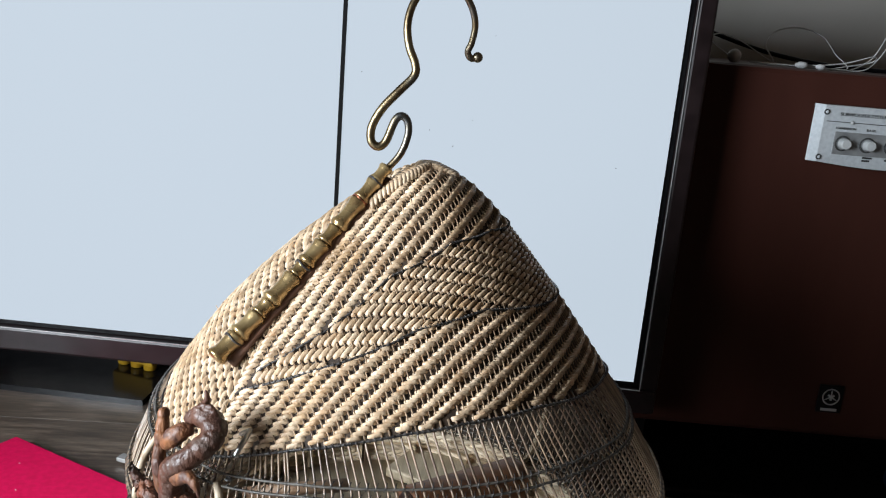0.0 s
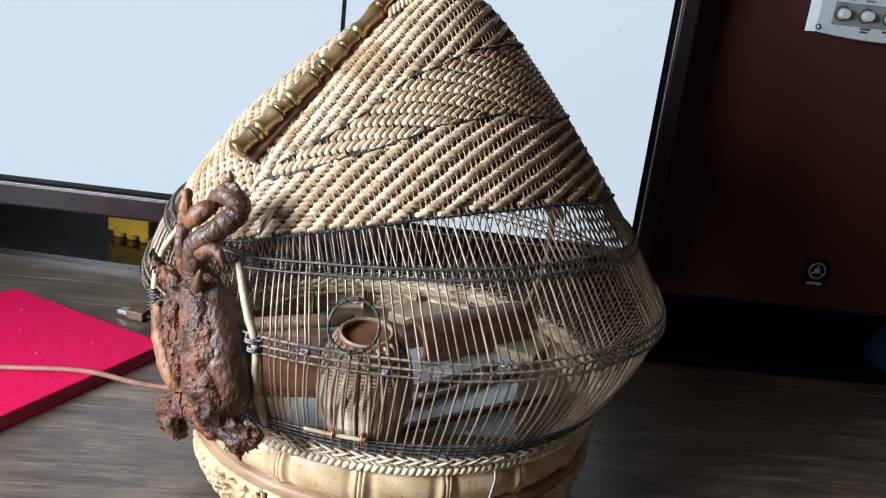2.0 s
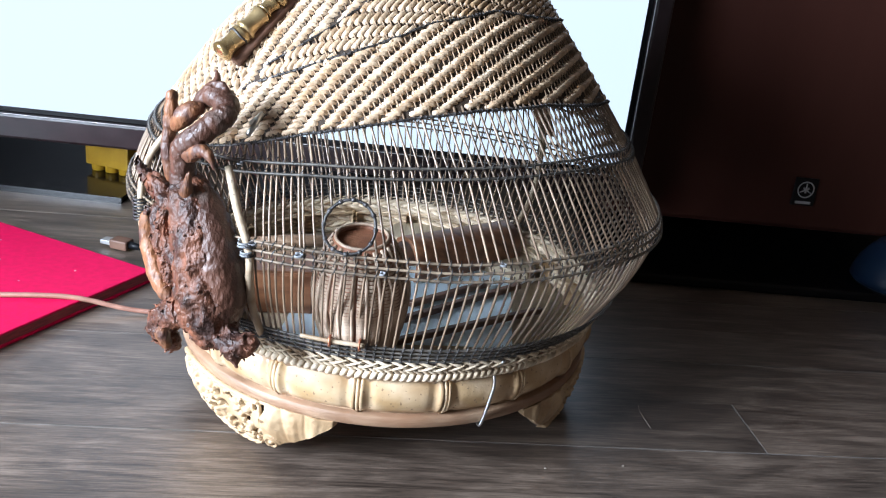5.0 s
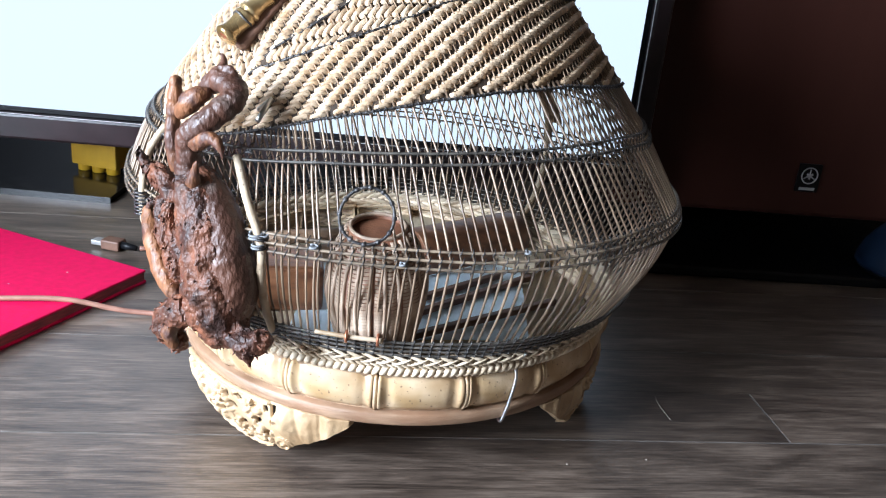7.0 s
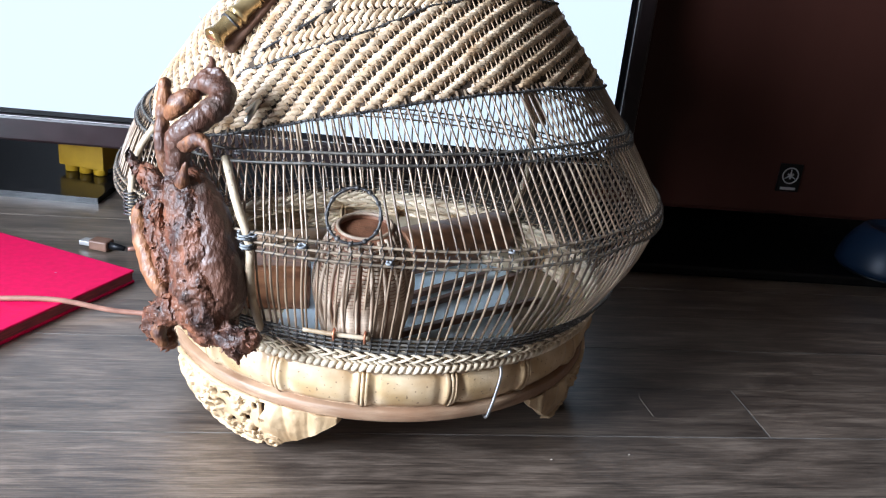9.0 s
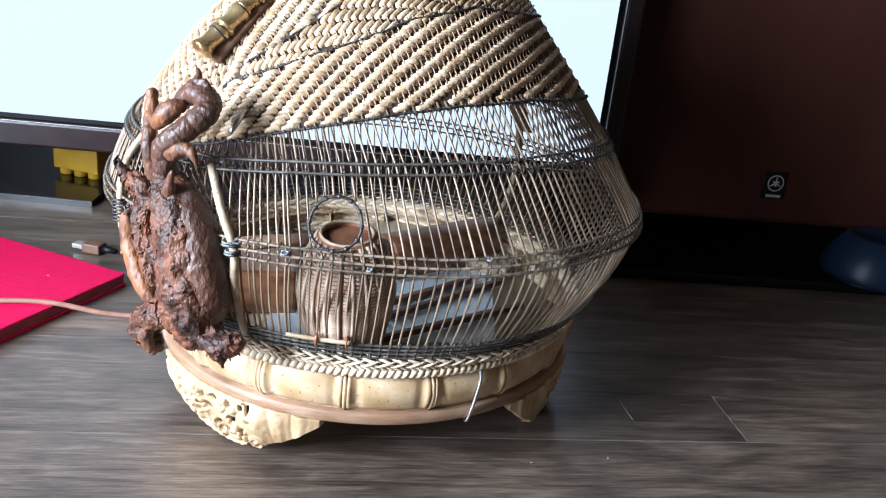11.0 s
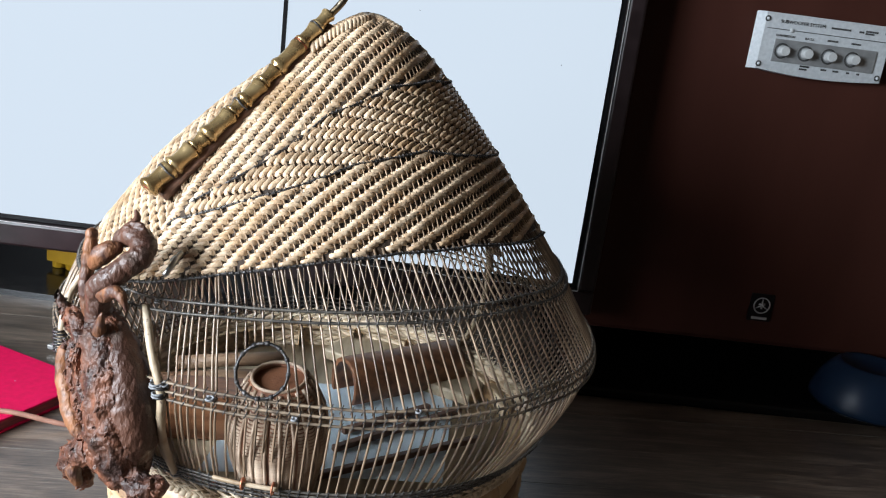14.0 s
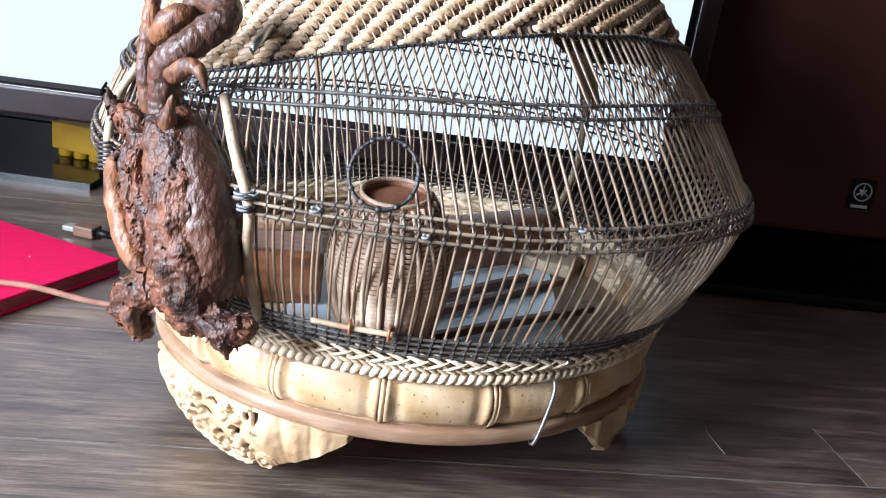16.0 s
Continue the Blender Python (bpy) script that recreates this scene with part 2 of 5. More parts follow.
# ---------------------------------------------------------------- mesh tools
class Shape:
    """Vertices and faces gathered into one mesh."""

    def __init__(self):
        self.v, self.f = [], []

    def grid(self, pts, close_u=False, close_v=False, cap=False):
        """pts: rows of points, all of one length."""
        o, a, b = len(self.v), len(pts), len(pts[0])
        for row in pts:
            self.v += [tuple(p) for p in row]
        for i in range(a if close_u else a - 1):
            for j in range(b if close_v else b - 1):
                i2, j2 = (i + 1) % a, (j + 1) % b
                self.f.append((o + i * b + j, o + i * b + j2, o + i2 * b + j2, o + i2 * b + j))
        if cap:
            self.f.append(tuple(o + j for j in reversed(range(b))))
            self.f.append(tuple(o + (a - 1) * b + j for j in range(b)))
        return self

    def tube(self, path, radius, sides=8, closed=False, wobble=0.0):
        path = [Vector(p) for p in path]
        n = len(path)
        rad = radius if hasattr(radius, "__len__") else [radius] * n
        rows, side = [], None
        for i, p in enumerate(path):
            a = path[(i - 1) % n] if closed or i else p
            b = path[(i + 1) % n] if closed or i < n - 1 else p
            d = (b - a).normalized()
            if side is None:
                side = d.orthogonal().normalized()
            side = (side - d * side.dot(d)).normalized()
            up = d.cross(side)
            row = []
            for k in range(sides):
                t = 2 * math.pi * k / sides
                r = rad[i] * (1 + wobble * noise.noise(p * 160 + Vector((k, 0, 0)) * 0.7) if wobble else 1)
                row.append(p + (side * math.cos(t) + up * math.sin(t)) * r)
            rows.append(row)
        return self.grid(rows, close_u=closed, close_v=True, cap=not closed)

    def box(self, lo, hi, m=None):
        o = len(self.v)
        for x in (lo[0], hi[0]):
            for y in (lo[1], hi[1]):
                for z in (lo[2], hi[2]):
                    p = Vector((x, y, z))
                    self.v.append(tuple(m @ p if m else p))
        self.f += [tuple(o + i for i in q) for q in ((0, 1, 3, 2), (4, 6, 7, 5), (0, 4, 5, 1), (2, 3, 7, 6), (0, 2, 6, 4), (1, 5, 7, 3))]
        return self

    def lathe(self, profile, centre=(0, 0), steps=64, a0=0.0, a1=360.0):
        """profile: (radius, height) pairs."""
        full = abs(a1 - a0 - 360) < 1e-6
        rows = []
        for i in range(steps if full else steps + 1):
            t = radians(a0 + (a1 - a0) * i / steps)
            rows.append([(centre[0] + r * math.cos(t), centre[1] + r * math.sin(t), z) for r, z in profile])
        return self.grid(rows, close_u=full)

    def ball(self, c, r, seg=12, rings=8, scale=(1, 1, 1), rough=0.0):
        rows = []
        for i in range(rings + 1):
            a = math.pi * (i / rings) - math.pi / 2
            row = []
            for j in range(seg):
                t = 2 * math.pi * j / seg
                d = Vector((math.cos(a) * math.cos(t), math.cos(a) * math.sin(t), math.sin(a)))
                k = r * (1 + rough * noise.noise(d * 2.2 + Vector(c) * 90))
                row.append(Vector(c) + Vector((d.x * scale[0], d.y * scale[1], d.z * scale[2])) * k)
            rows.append(row)
        return self.grid(rows, close_v=True)

    def mesh(self, name, smooth=True):
        me = bpy.data.meshes.new(name)
        me.from_pydata(self.v, [], self.f)
        if smooth:
            me.polygons.foreach_set("use_smooth", [True] * len(me.polygons))
        me.update()
        return me


def part(name, shape, material, parent=None, label="", smooth=True, bevel=0.0, kind=""):
    me = shape if isinstance(shape, bpy.types.Mesh) else shape.mesh(name, smooth)
    if not me.materials:
        me.materials.append(material)
    ob = new(name, me)
    ob.parent = parent
    if bevel:
        b = ob.modifiers.new("bevel", "BEVEL")
        b.width, b.segments, b.limit_method = bevel, 2, "ANGLE"
    tagged(ob, label, kind=kind)
    return ob


def thing(name, label, category, group="", m=None, kind=""):
    ob = new(name)
    ob.empty_display_size = 0.02
    if m is not None:
        ob.matrix_world = m
    return tagged(ob, label, category, group, kind)


def spline(points, n=8, closed=False):
    """A smooth curve through the points."""
    p = [Vector(q) for q in points]
    out, k = [], len(p)
    for i in range(k if closed else k - 1):
        a, b, c, d = (p[(i + j) % k] if closed else p[min(max(i + j, 0), k - 1)] for j in (-1, 0, 1, 2))
        for s in range(n):
            t = s / n
            out.append(0.5 * ((2 * b) + (c - a) * t + (2 * a - 5 * b + 4 * c - d) * t * t + (3 * b - a - 3 * c + d) * t ** 3))
    if not closed:
        out.append(p[-1])
    return out


def lettering(name, text, size, parent, m, material, label=""):
    cu = bpy.data.curves.new(name, "FONT")
    cu.body, cu.size, cu.extrude = text, size, 0.0002
    tmp = bpy.data.objects.new(name, cu)
    scene.collection.objects.link(tmp)
    me = bpy.data.meshes.new_from_object(tmp.evaluated_get(bpy.context.evaluated_depsgraph_get()))
    bpy.data.objects.remove(tmp)
    me.materials.clear()
    me.materials.append(material)
    ob = part(name, me, material, parent, label)
    ob.matrix_local = m
    return ob


# ---------------------------------------------------------------- the room
X0, X1, Y0, Y1, H = -0.72, 1.9, -2.2, 0.86, 2.5
tagged(part("wall_north", Shape().box((X0, Y1, 0), (X1, Y1 + 0.1, H)), M_WALL, smooth=False), "plain grey-brown painted wall behind the television", "wall", kind="structure")
tagged(part("wall_east", Shape().box((X1, Y0, 0), (X1 + 0.1, Y1 + 0.1, H)), M_ROOM, smooth=False), "plain painted side wall", "wall", kind="structure")
tagged(part("wall_south", Shape().box((X0, Y0 - 0.1, 0), (X1 + 0.1, Y0, H)), M_ROOM, smooth=False), "plain painted wall behind the camera", "wall", kind="structure")
ww = Shape()
ww.box((X0 - 0.1, Y0 - 0.1, 0), (X0, WIN_Y[0], H)).box((X0 - 0.1, WIN_Y[1], 0), (X0, Y1 + 0.1, H))
ww.box((X0 - 0.1, WIN_Y[0], 0), (X0, WIN_Y[1], WIN_Z[0])).box((X0 - 0.1, WIN_Y[0], WIN_Z[1]), (X0, WIN_Y[1], H))
tagged(part("wall_west", ww, M_ROOM, smooth=False), "plain painted wall with a window opening", "wall", kind="structure")
tagged(part("ceiling", Shape().box((X0 - 0.1, Y0 - 0.1, H), (X1 + 0.1, Y1 + 0.1, H + 0.1)), M_ROOM, smooth=False), "plain painted ceiling", "ceiling", kind="structure")
floor = tagged(part("floor", Shape().box((X0 - 0.1, Y0 - 0.1, -0.06), (X1 + 0.1, Y1 + 0.1, -0.0003)), M_JOINT, smooth=False),
               "dark brown wood-grain laminate floor with fine joints, bevel glint in their pale colour", "floor", kind="structure")

# ---------------------------------------------------------------- television
TVA = 0.0552
TV = pose(0.32, 0.40, 0.0) @ Matrix.Rotation(TVA, 4, "Z")      # local x runs along the screen to its right edge at 0
SW, ZB, ZT = 0.708, 0.121, 0.529
XR = -0.0045      # right edge of the screen
tv = thing("television", "flat television with lit white screen and dark brown bezel", "television", m=TV)
BW, SG, BR = 0.024, 0.0062, 0.0185
fr = Shape()
for lo, hi in (((-SW - SG - BW, -0.012, ZB - SG - BW - 0.003), (XR + SG + BR, 0.03, ZB - SG)), ((-SW - SG - BW, -0.012, ZT + SG), (XR + SG + BR, 0.03, ZT + SG + BW)),
               ((-SW - SG - BW, -0.012, ZB - SG), (-SW - SG, 0.03, ZT + SG)), ((XR + SG, -0.012, ZB - SG), (XR + SG + BR, 0.03, ZT + SG))):
    fr.box(lo, hi)
part("bezel", fr, M_BEZEL, tv, "dark brown bezel", False, 0.003)
sl = Shape()
ST = 0.0006
for lo, hi in (((-SW - SG, -0.0128, ZB - SG), (XR + SG, -0.0112, ZB - SG + ST)), ((-SW - SG, -0.0128, ZT + SG - ST), (XR + SG, -0.0112, ZT + SG)),
               ((-SW - SG, -0.0128, ZB - SG + ST), (-SW - SG + ST, -0.0112, ZT + SG - ST)), ((XR + SG - ST, -0.0128, ZB - SG + ST), (XR + SG, -0.0112, ZT + SG - ST))):
    sl.box(lo, hi)
part("trim", sl, M_TRIM, tv, "thin silver inner trim", False)
part("back_shell", Shape().box((-SW - 0.03, 0.031, ZB - 0.03), (0.02, 0.10, ZT + 0.03)), M_BLACK, tv, "black plastic back shell", False, 0.012)
part("screen_surround", Shape().box((-SW - 0.0055, -0.002, ZB - 0.0055), (XR + 0.0055, 0.029, ZT + 0.0055)), M_BLACK, tv, "black edge round the screen", False)
part("screen", Shape().box((-SW, -0.004, ZB), (XR, -0.0025, ZT)), M_SCREEN, tv, "lit plain white screen", False)
part("screen_line", Shape().box((-0.3391, -0.006, ZB), (-0.3349, -0.0045, ZT)), M_LINE, tv, "thin black vertical line down the screen", False)
part("neck", Shape().box((-0.42, 0.102, 0.012), (-0.29, 0.14, ZB - 0.02)), M_BLACK, tv, "black stand neck", False, 0.008)
part("stand_base", Shape().lathe([(0, 0.0), (0.10, 0.0), (0.105, 0.006), (0.10, 0.013), (0, 0.019)], (-0.355, 0.17), 48), M_BLACK, tv, "round glossy black stand foot")
for i in range(9):
    random.seed(40 + i)
    px, pz = random.uniform(-0.33, -0.02), random.uniform(0.25, 0.5)
    part("speck", Shape().box((px, -0.0055, pz), (px + 0.0008, -0.0045, pz + 0.0006)), M_INK, tv, "tiny dark speck on the screen", False)

# ---------------------------------------------------------------- subwoofer
SUB = pose(0.55, 0.456, 0) @ Matrix.Rotation(radians(5), 4, "Z")
sub = thing("subwoofer", "large dark red-brown lacquered subwoofer with a silver control panel", "subwoofer", m=SUB)
part("cabinet", Shape().box((-0.235, 0, 0.058), (0.24, 0.36, 0.462)), M_SPEAKER, sub, "", False, 0.006)
part("base_plate", Shape().box((-0.24, -0.065, 0.0), (0.25, 0.36, 0.012)), M_BLACK, sub, "black base plate", False, 0.003)
pyr = Shape()
pyr.grid([[(-0.2, 0.02, 0.0575), (0.2, 0.02, 0.0575), (0.2, 0.34, 0.0575), (-0.2, 0.34, 0.0575)], [(-0.03, 0.15, 0.0125), (0.03, 0.15, 0.0125), (0.03, 0.2, 0.0125), (-0.03, 0.2, 0.0125)]], close_v=True)
part("diffuser", pyr, M_BLACK, sub, "black inverted pyramid under the cabinet", False)
for cx in (-0.22, 0.22):
    part("corner_block", Shape().box((cx - 0.014, 0.01, 0.0125), (cx + 0.014, 0.05, 0.0575)), M_BLACK, sub, "", False, 0.003)
pan = Shape()
px0, px1, pz0, pz1 = -0.0868, 0.0622, 0.3705, 0.4295
rows = []
for k in range(13):
    u = k / 12
    x = px0 + 0.007 + (px1 - px0 - 0.014) * u
    sag = -0.004 * math.sin(math.pi * u)
    rows.append([(x, 0.001, pz0 + sag), (x, -0.011, pz0 + sag + 0.001), (x, -0.012, pz0 + 0.006), (x, -0.012, pz1 - 0.002), (x, -0.011, pz1), (x, 0.001, pz1)])
pan.grid([[(px0, 0.001, q[2]) for q in rows[0]]] + rows + [[(px1, 0.001, q[2]) for q in rows[-1]]])
panel = part("control_panel", pan, M_SILVER, sub, "brushed silver control panel", False)
rec = Shape().box((px0 + 0.0205, -0.0135, pz0 + 0.010), (px1 - 0.018, -0.0125, pz0 + 0.033))
part("recess", rec, mat("panel_recess", (0.25, 0.26, 0.265), (0.34, 0.35, 0.355), 80, 0.4, 0.5, 0.05), panel, "grey recessed strip", False, 0.0004)
for k in range(4):
    kx = px0 + 0.0305 + 0.0252 * k
    kn = Shape()
    pr = [(0, -0.0225), (0.0044, -0.0225), (0.0051, -0.0218), (0.0055, -0.0137)]
    kn.grid([[(kx + r * math.cos(t * math.pi / 12), y, pz0 + 0.0215 + r * math.sin(t * math.pi / 12)) for r, y in pr] for t in range(24)], close_u=True)
    part("knob", kn, M_KNOB, panel, "round grey-white knob", False)
    rg = Shape().tube([(kx - 0.0010 + 0.0072 * math.cos(t * math.pi / 10), -0.0138, pz0 + 0.0215 + 0.0072 * math.sin(t * math.pi / 10)) for t in range(20)], 0.0009, 5, True)
    part("knob_ring", rg, M_INK, panel)
for sx, sz in ((0.0085, 0.052), (0.1375, 0.052), (0.0085, 0.006), (0.1375, 0.006)):
    part("screw", Shape().ball((px0 + sx, -0.0125, pz0 + sz), 0.0030, 12, 6, (1, 0.5, 1)), M_INK, panel, "small dark screw")
    part("screw_head", Shape().ball((px0 + sx, -0.0138, pz0 + sz), 0.0017, 10, 6, (1, 0.5, 1)), M_SILVER, panel)
part("groove", Shape().box((px0 + 0.010, -0.0130, pz1 - 0.0165), (px1 - 0.008, -0.0122, pz1 - 0.0158)), M_INK, panel, "thin dark groove", False)
part("indicator", Shape().ball((px0 + 0.036, -0.0128, pz1 - 0.0162), 0.0022, 12, 6, (1, 0.6, 1)), M_KNOB, panel, "small round indicator")
lettering("lettering", "SUBWOOFER SYSTEM", 0.0050, panel, pose(px0 + 0.0225, -0.0124, pz1 - 0.0098, 90), M_INK, "dark printed words")
lettering("lettering", "STANDBY/ON", 0.0033, panel, pose(px0 + 0.0205, -0.0124, pz1 - 0.0235, 90), M_INK, "dark printed words")
lettering("lettering", "B.A.S.S.", 0.0033, panel, pose(px0 + 0.0520, -0.0124, pz1 - 0.0235, 90), M_INK, "dark printed words")
for bx, bz, bw in ((0.077, -0.0095, 0.021), (0.107, -0.0098, 0.005), (0.114, -0.0085, 0.013), (0.114, -0.0108, 0.009), (0.076, -0.0225, 0.011), (0.102, -0.0225, 0.010), (0.053, -0.0515, 0.010), (0.053, -0.0545, 0.008), (0.076, -0.0525, 0.006), (0.089, -0.0525, 0.006), (0.104, -0.0525, 0.003), (0.115, -0.0525, 0.003)):
    part("print_bar", Shape().box((px0 + bx, -0.0128, pz1 + bz), (px0 + bx + bw, -0.0121, pz1 + bz + 0.0018)), M_INK, panel, "", False)
badge = part("badge", Shape().box((-0.021, -0.003, 0.089), (0.006, 0.0, 0.122)), M_BLACK, sub, "small black badge with a pale round emblem", False, 0.0008)
M_EMB = mat("pale_emblem", (0.42, 0.42, 0.42), (0.5, 0.5, 0.5), 60, 0.4, 0.4, 0)
ecx, ecz = -0.0075, 0.1085
part("emblem_ring", Shape().tube([(ecx + 0.0092 * math.cos(t * math.pi / 16), -0.0034, ecz + 0.0092 * math.sin(t * math.pi / 16)) for t in range(32)], 0.0008, 5, True), M_EMB, badge)
for a in (90, 210, 330):
    e = Vector((math.cos(radians(a)), 0, math.sin(radians(a))))
    part("emblem_arm", Shape().tube([Vector((ecx, -0.0034, ecz)) - e * 0.004, Vector((ecx, -0.0034, ecz)) + e * 0.0075], [0.0013, 0.0006], 5), M_EMB, badge)
part("emblem_bar", Shape().box((-0.0165, -0.0038, 0.0915), (0.0015, -0.003, 0.0945)), M_EMB, badge, "", False)

# cables and earphones on the subwoofer
bc = thing("black_cable", "thin black cable lying along the subwoofer top", "cable")
part("cord", Shape().tube(spline([(0.27, 0.66, 0.53), (0.36, 0.62, 0.50), (0.44, 0.585, 0.476), (0.52, 0.57, 0.466), (0.63, 0.575, 0.466), (0.75, 0.62, 0.466), (0.85, 0.84, 0.468)]), 0.0026, 8), M_BLACK, bc)
wc = thing("earphones", "tangled white earphones with thin cable on the subwoofer top", "earphones")
M_CORD = mat("grey_white_cord", (0.50, 0.51, 0.51), (0.62, 0.63, 0.63), 60, 0.5, 0, 0.02)
part("cord", Shape().tube(spline([(0.380, 0.47, 0.466), (0.36, 0.50, 0.484), (0.375, 0.54, 0.492), (0.40, 0.56, 0.488), (0.44, 0.55, 0.466), (0.432, 0.56, 0.484), (0.445, 0.575, 0.500), (0.472, 0.585, 0.506), (0.497, 0.575, 0.498),
                                   (0.508, 0.555, 0.480), (0.515, 0.53, 0.4645), (0.46, 0.50, 0.4645), (0.40, 0.49, 0.4645), (0.45, 0.495, 0.4645), (0.50, 0.505, 0.470), (0.535, 0.515, 0.480), (0.538, 0.525, 0.474), (0.50, 0.52, 0.4645), (0.520, 0.53, 0.4645), (0.545, 0.545, 0.478), (0.562, 0.558, 0.505), (0.566, 0.556, 0.502), (0.553, 0.545, 0.480), (0.532, 0.53, 0.4645), (0.50, 0.535, 0.4640)]), 0.0007, 6), M_CORD, wc, "thin white cord")
part("earbud", Shape().ball((0.380, 0.47, 0.4695), 0.0072, 16, 10, (1, 1, 1)), M_CORD, wc, "round white earbud")
part("earbud", Shape().ball((0.455, 0.49, 0.4655), 0.0038, 12, 8, (1.8, 1, 1)), M_CORD, wc, "white earbud")
part("joint", Shape().ball((0.476, 0.495, 0.4650), 0.0030, 12, 8, (1.8, 1, 1)), M_CORD, wc, "white cable joint")

# ---------------------------------------------------------------- loose things on the floor
fold = thing("folder", "bright crimson folder with dark red edges lying on the floor", "folder", m=pose(-0.137, 0.223, 0) @ Matrix.Rotation(radians(158.8), 4, "Z"))
part("cover", Shape().box((0, 0, 0.0105), (0.213, 0.30, 0.013)), M_RED, fold, "crimson top cover", False, 0.0012)
part("page_block", Shape().box((0.001, 0.002, 0.003), (0.211, 0.297, 0.0104)), M_REDEDGE, fold, "dark red page block", False)
part("back_cover", Shape().box((0, 0, 0.0), (0.213, 0.30, 0.0029)), M_RED, fold, "crimson lower cover", False, 0.001)
for cx, cy in ((-0.275, 0.205), (-0.235, 0.165), (-0.30, 0.25), (-0.20, 0.20)):
    sp_ = thing("dust_speck", "tiny pale dust speck on the crimson folder", "dust", "dust specks on the folder")
    part("grain", Shape().ball((cx, cy, 0.0133), 0.0007, 6, 4, (1.5, 0.9, 0.5), 0.3), M_DUST, sp_)
cab = thing("cable", "thin brown cable running across the folder and floor", "cable")
part("cord", Shape().tube(spline([(-0.62, 0.03, 0.0030), (-0.50, 0.055, 0.0050), (-0.43, 0.078, 0.0158), (-0.33, 0.104, 0.0160), (-0.235, 0.129, 0.0158), (-0.175, 0.143, 0.0148), (-0.118, 0.154, 0.004), (-0.03, 0.17, 0.0035), (0.02, 0.24, 0.0035), (-0.03, 0.33, 0.0035), (-0.12, 0.31, 0.0045), (-0.168, 0.288, 0.006)]), 0.0024, 8), M_CABLE, cab)
USB = pose(-0.203, 0.2955, 0.0) @ Matrix.Rotation(radians(-12), 4, "Z")
usb = thing("cable_plug", "black plug with a bright metal tip lying on the floor", "plug", m=USB)
part("tip", Shape().box((-0.016, -0.0055, 0.0035), (-0.004, 0.0055, 0.0080)), M_TRIM, usb, "bright metal tip", False, 0.0006)
part("grip", Shape().box((-0.004, -0.0075, 0.001), (0.016, 0.0075, 0.011)), M_SLAT, usb, "dark brown moulded grip", False, 0.0015)
part("sleeve", Shape().tube([(0.0155, 0, 0.006), (0.022, 0, 0.006), (0.032, 0, 0.0055)], [0.0042, 0.0036, 0.0025], 10), M_BLACK, usb)
br = thing("toy_brick", "yellow plastic toy brick lying studs down under the television", "toy brick", m=pose(-0.308, 0.508, 0.0078) @ Matrix.Rotation(radians(-14), 4, "Z"))
part("block", Shape().box((-0.033, 0, 0.0085), (0.031, 0.045, 0.0395)), M_YELLOW, br, "", False, 0.0015)
for k in range(3):
    part("stud", Shape().lathe([(0, 0), (0.0076, 0), (0.0085, 0.0008), (0.0085, 0.0095)], (-0.022 + 0.0205 * k, 0.011), 20), M_YELLOW, br)
box = thing("base_board", "flat glossy black board on the floor under the television", "board")
part("shell", Shape().box((-0.40, 0.0, 0.0), (0.0, 0.26, 0.0075), pose(-0.255, 0.426, 0) @ Matrix.Rotation(radians(1.4), 4, "Z")), mat("gloss_black", (0.003, 0.003, 0.0036), (0.006, 0.006, 0.007), 60, 0.16, 0, 0.03, spec=0.35), box, "", False)
# unseen panel, added so the glossy board mirrors black instead of the lit wall
part("reflection_blocker", Shape().box((-0.40, 0.245, 0.0080), (0.10, 0.255, 0.115), pose(-0.255, 0.426, 0) @ Matrix.Rotation(radians(1.4), 4, "Z")), M_BLACK, box, "unseen black panel added to hide the lit wall from the board", False, 0.001)
nv = thing("pot", "small glossy navy blue pot standing beside the subwoofer", "pot")
part("shell", Shape().lathe([(0, 0.0150), (0.056, 0.0150), (0.0585, 0.0175), (0.0580, 0.024), (0.0535, 0.038), (0.0455, 0.052), (0.0375, 0.0615), (0.034, 0.0640), (0.031, 0.0640), (0.029, 0.060), (0, 0.058)], (0.672, 0.430), 48), M_NAVY, nv)
part("foot_ring", Shape().lathe([(0.046, 0.0122), (0.054, 0.0122), (0.055, 0.0149), (0.046, 0.0149)], (0.672, 0.430), 48), M_BLACK, nv, "dark foot ring")
hair = thing("loose_fibre", "fine pale curled fibre lying on the floor", "fibre")
part("strand", Shape().tube(spline([(0.321, 0.071, 0.0006), (0.3185, 0.083, 0.0006), (0.316, 0.096, 0.0006), (0.3165, 0.104, 0.0006)]), 0.00022, 5), M_DUST, hair)
for i, (cx, cy) in enumerate(((0.292, 0.015), (0.235, 0.0), (0.18, -0.06))):
    cr_ = thing("crumb", "tiny pale crumb on the floor", "crumb", "crumbs on the floor")
    part("grain", Shape().ball((cx, cy, 0.0006), 0.0006, 6, 4, (1.4, 0.8, 0.8), 0.3), M_DUST, cr_)

# ---------------------------------------------------------------- cage: the form
CX, CY = 0.103, 0.1125
PROFILE = np.array([(0.045, 0.152), (0.09, 0.159), (0.104, 0.1655), (0.13, 0.1845), (0.15, 0.193), (0.165, 0.1955), (0.185, 0.1885), (0.204, 0.176), (0.24, 0.147),
                    (0.268, 0.124), (0.295, 0.101), (0.316, 0.0835), (0.335, 0.067), (0.352, 0.051), (0.365, 0.036), (0.3735, 0.0215), (0.3778, 0.010), (0.379, 0.0)])
# smooth the corners a little
ZS = np.linspace(0.045, 0.379, 240)
RS = np.interp(ZS, PROFILE[:, 0], PROFILE[:, 1])
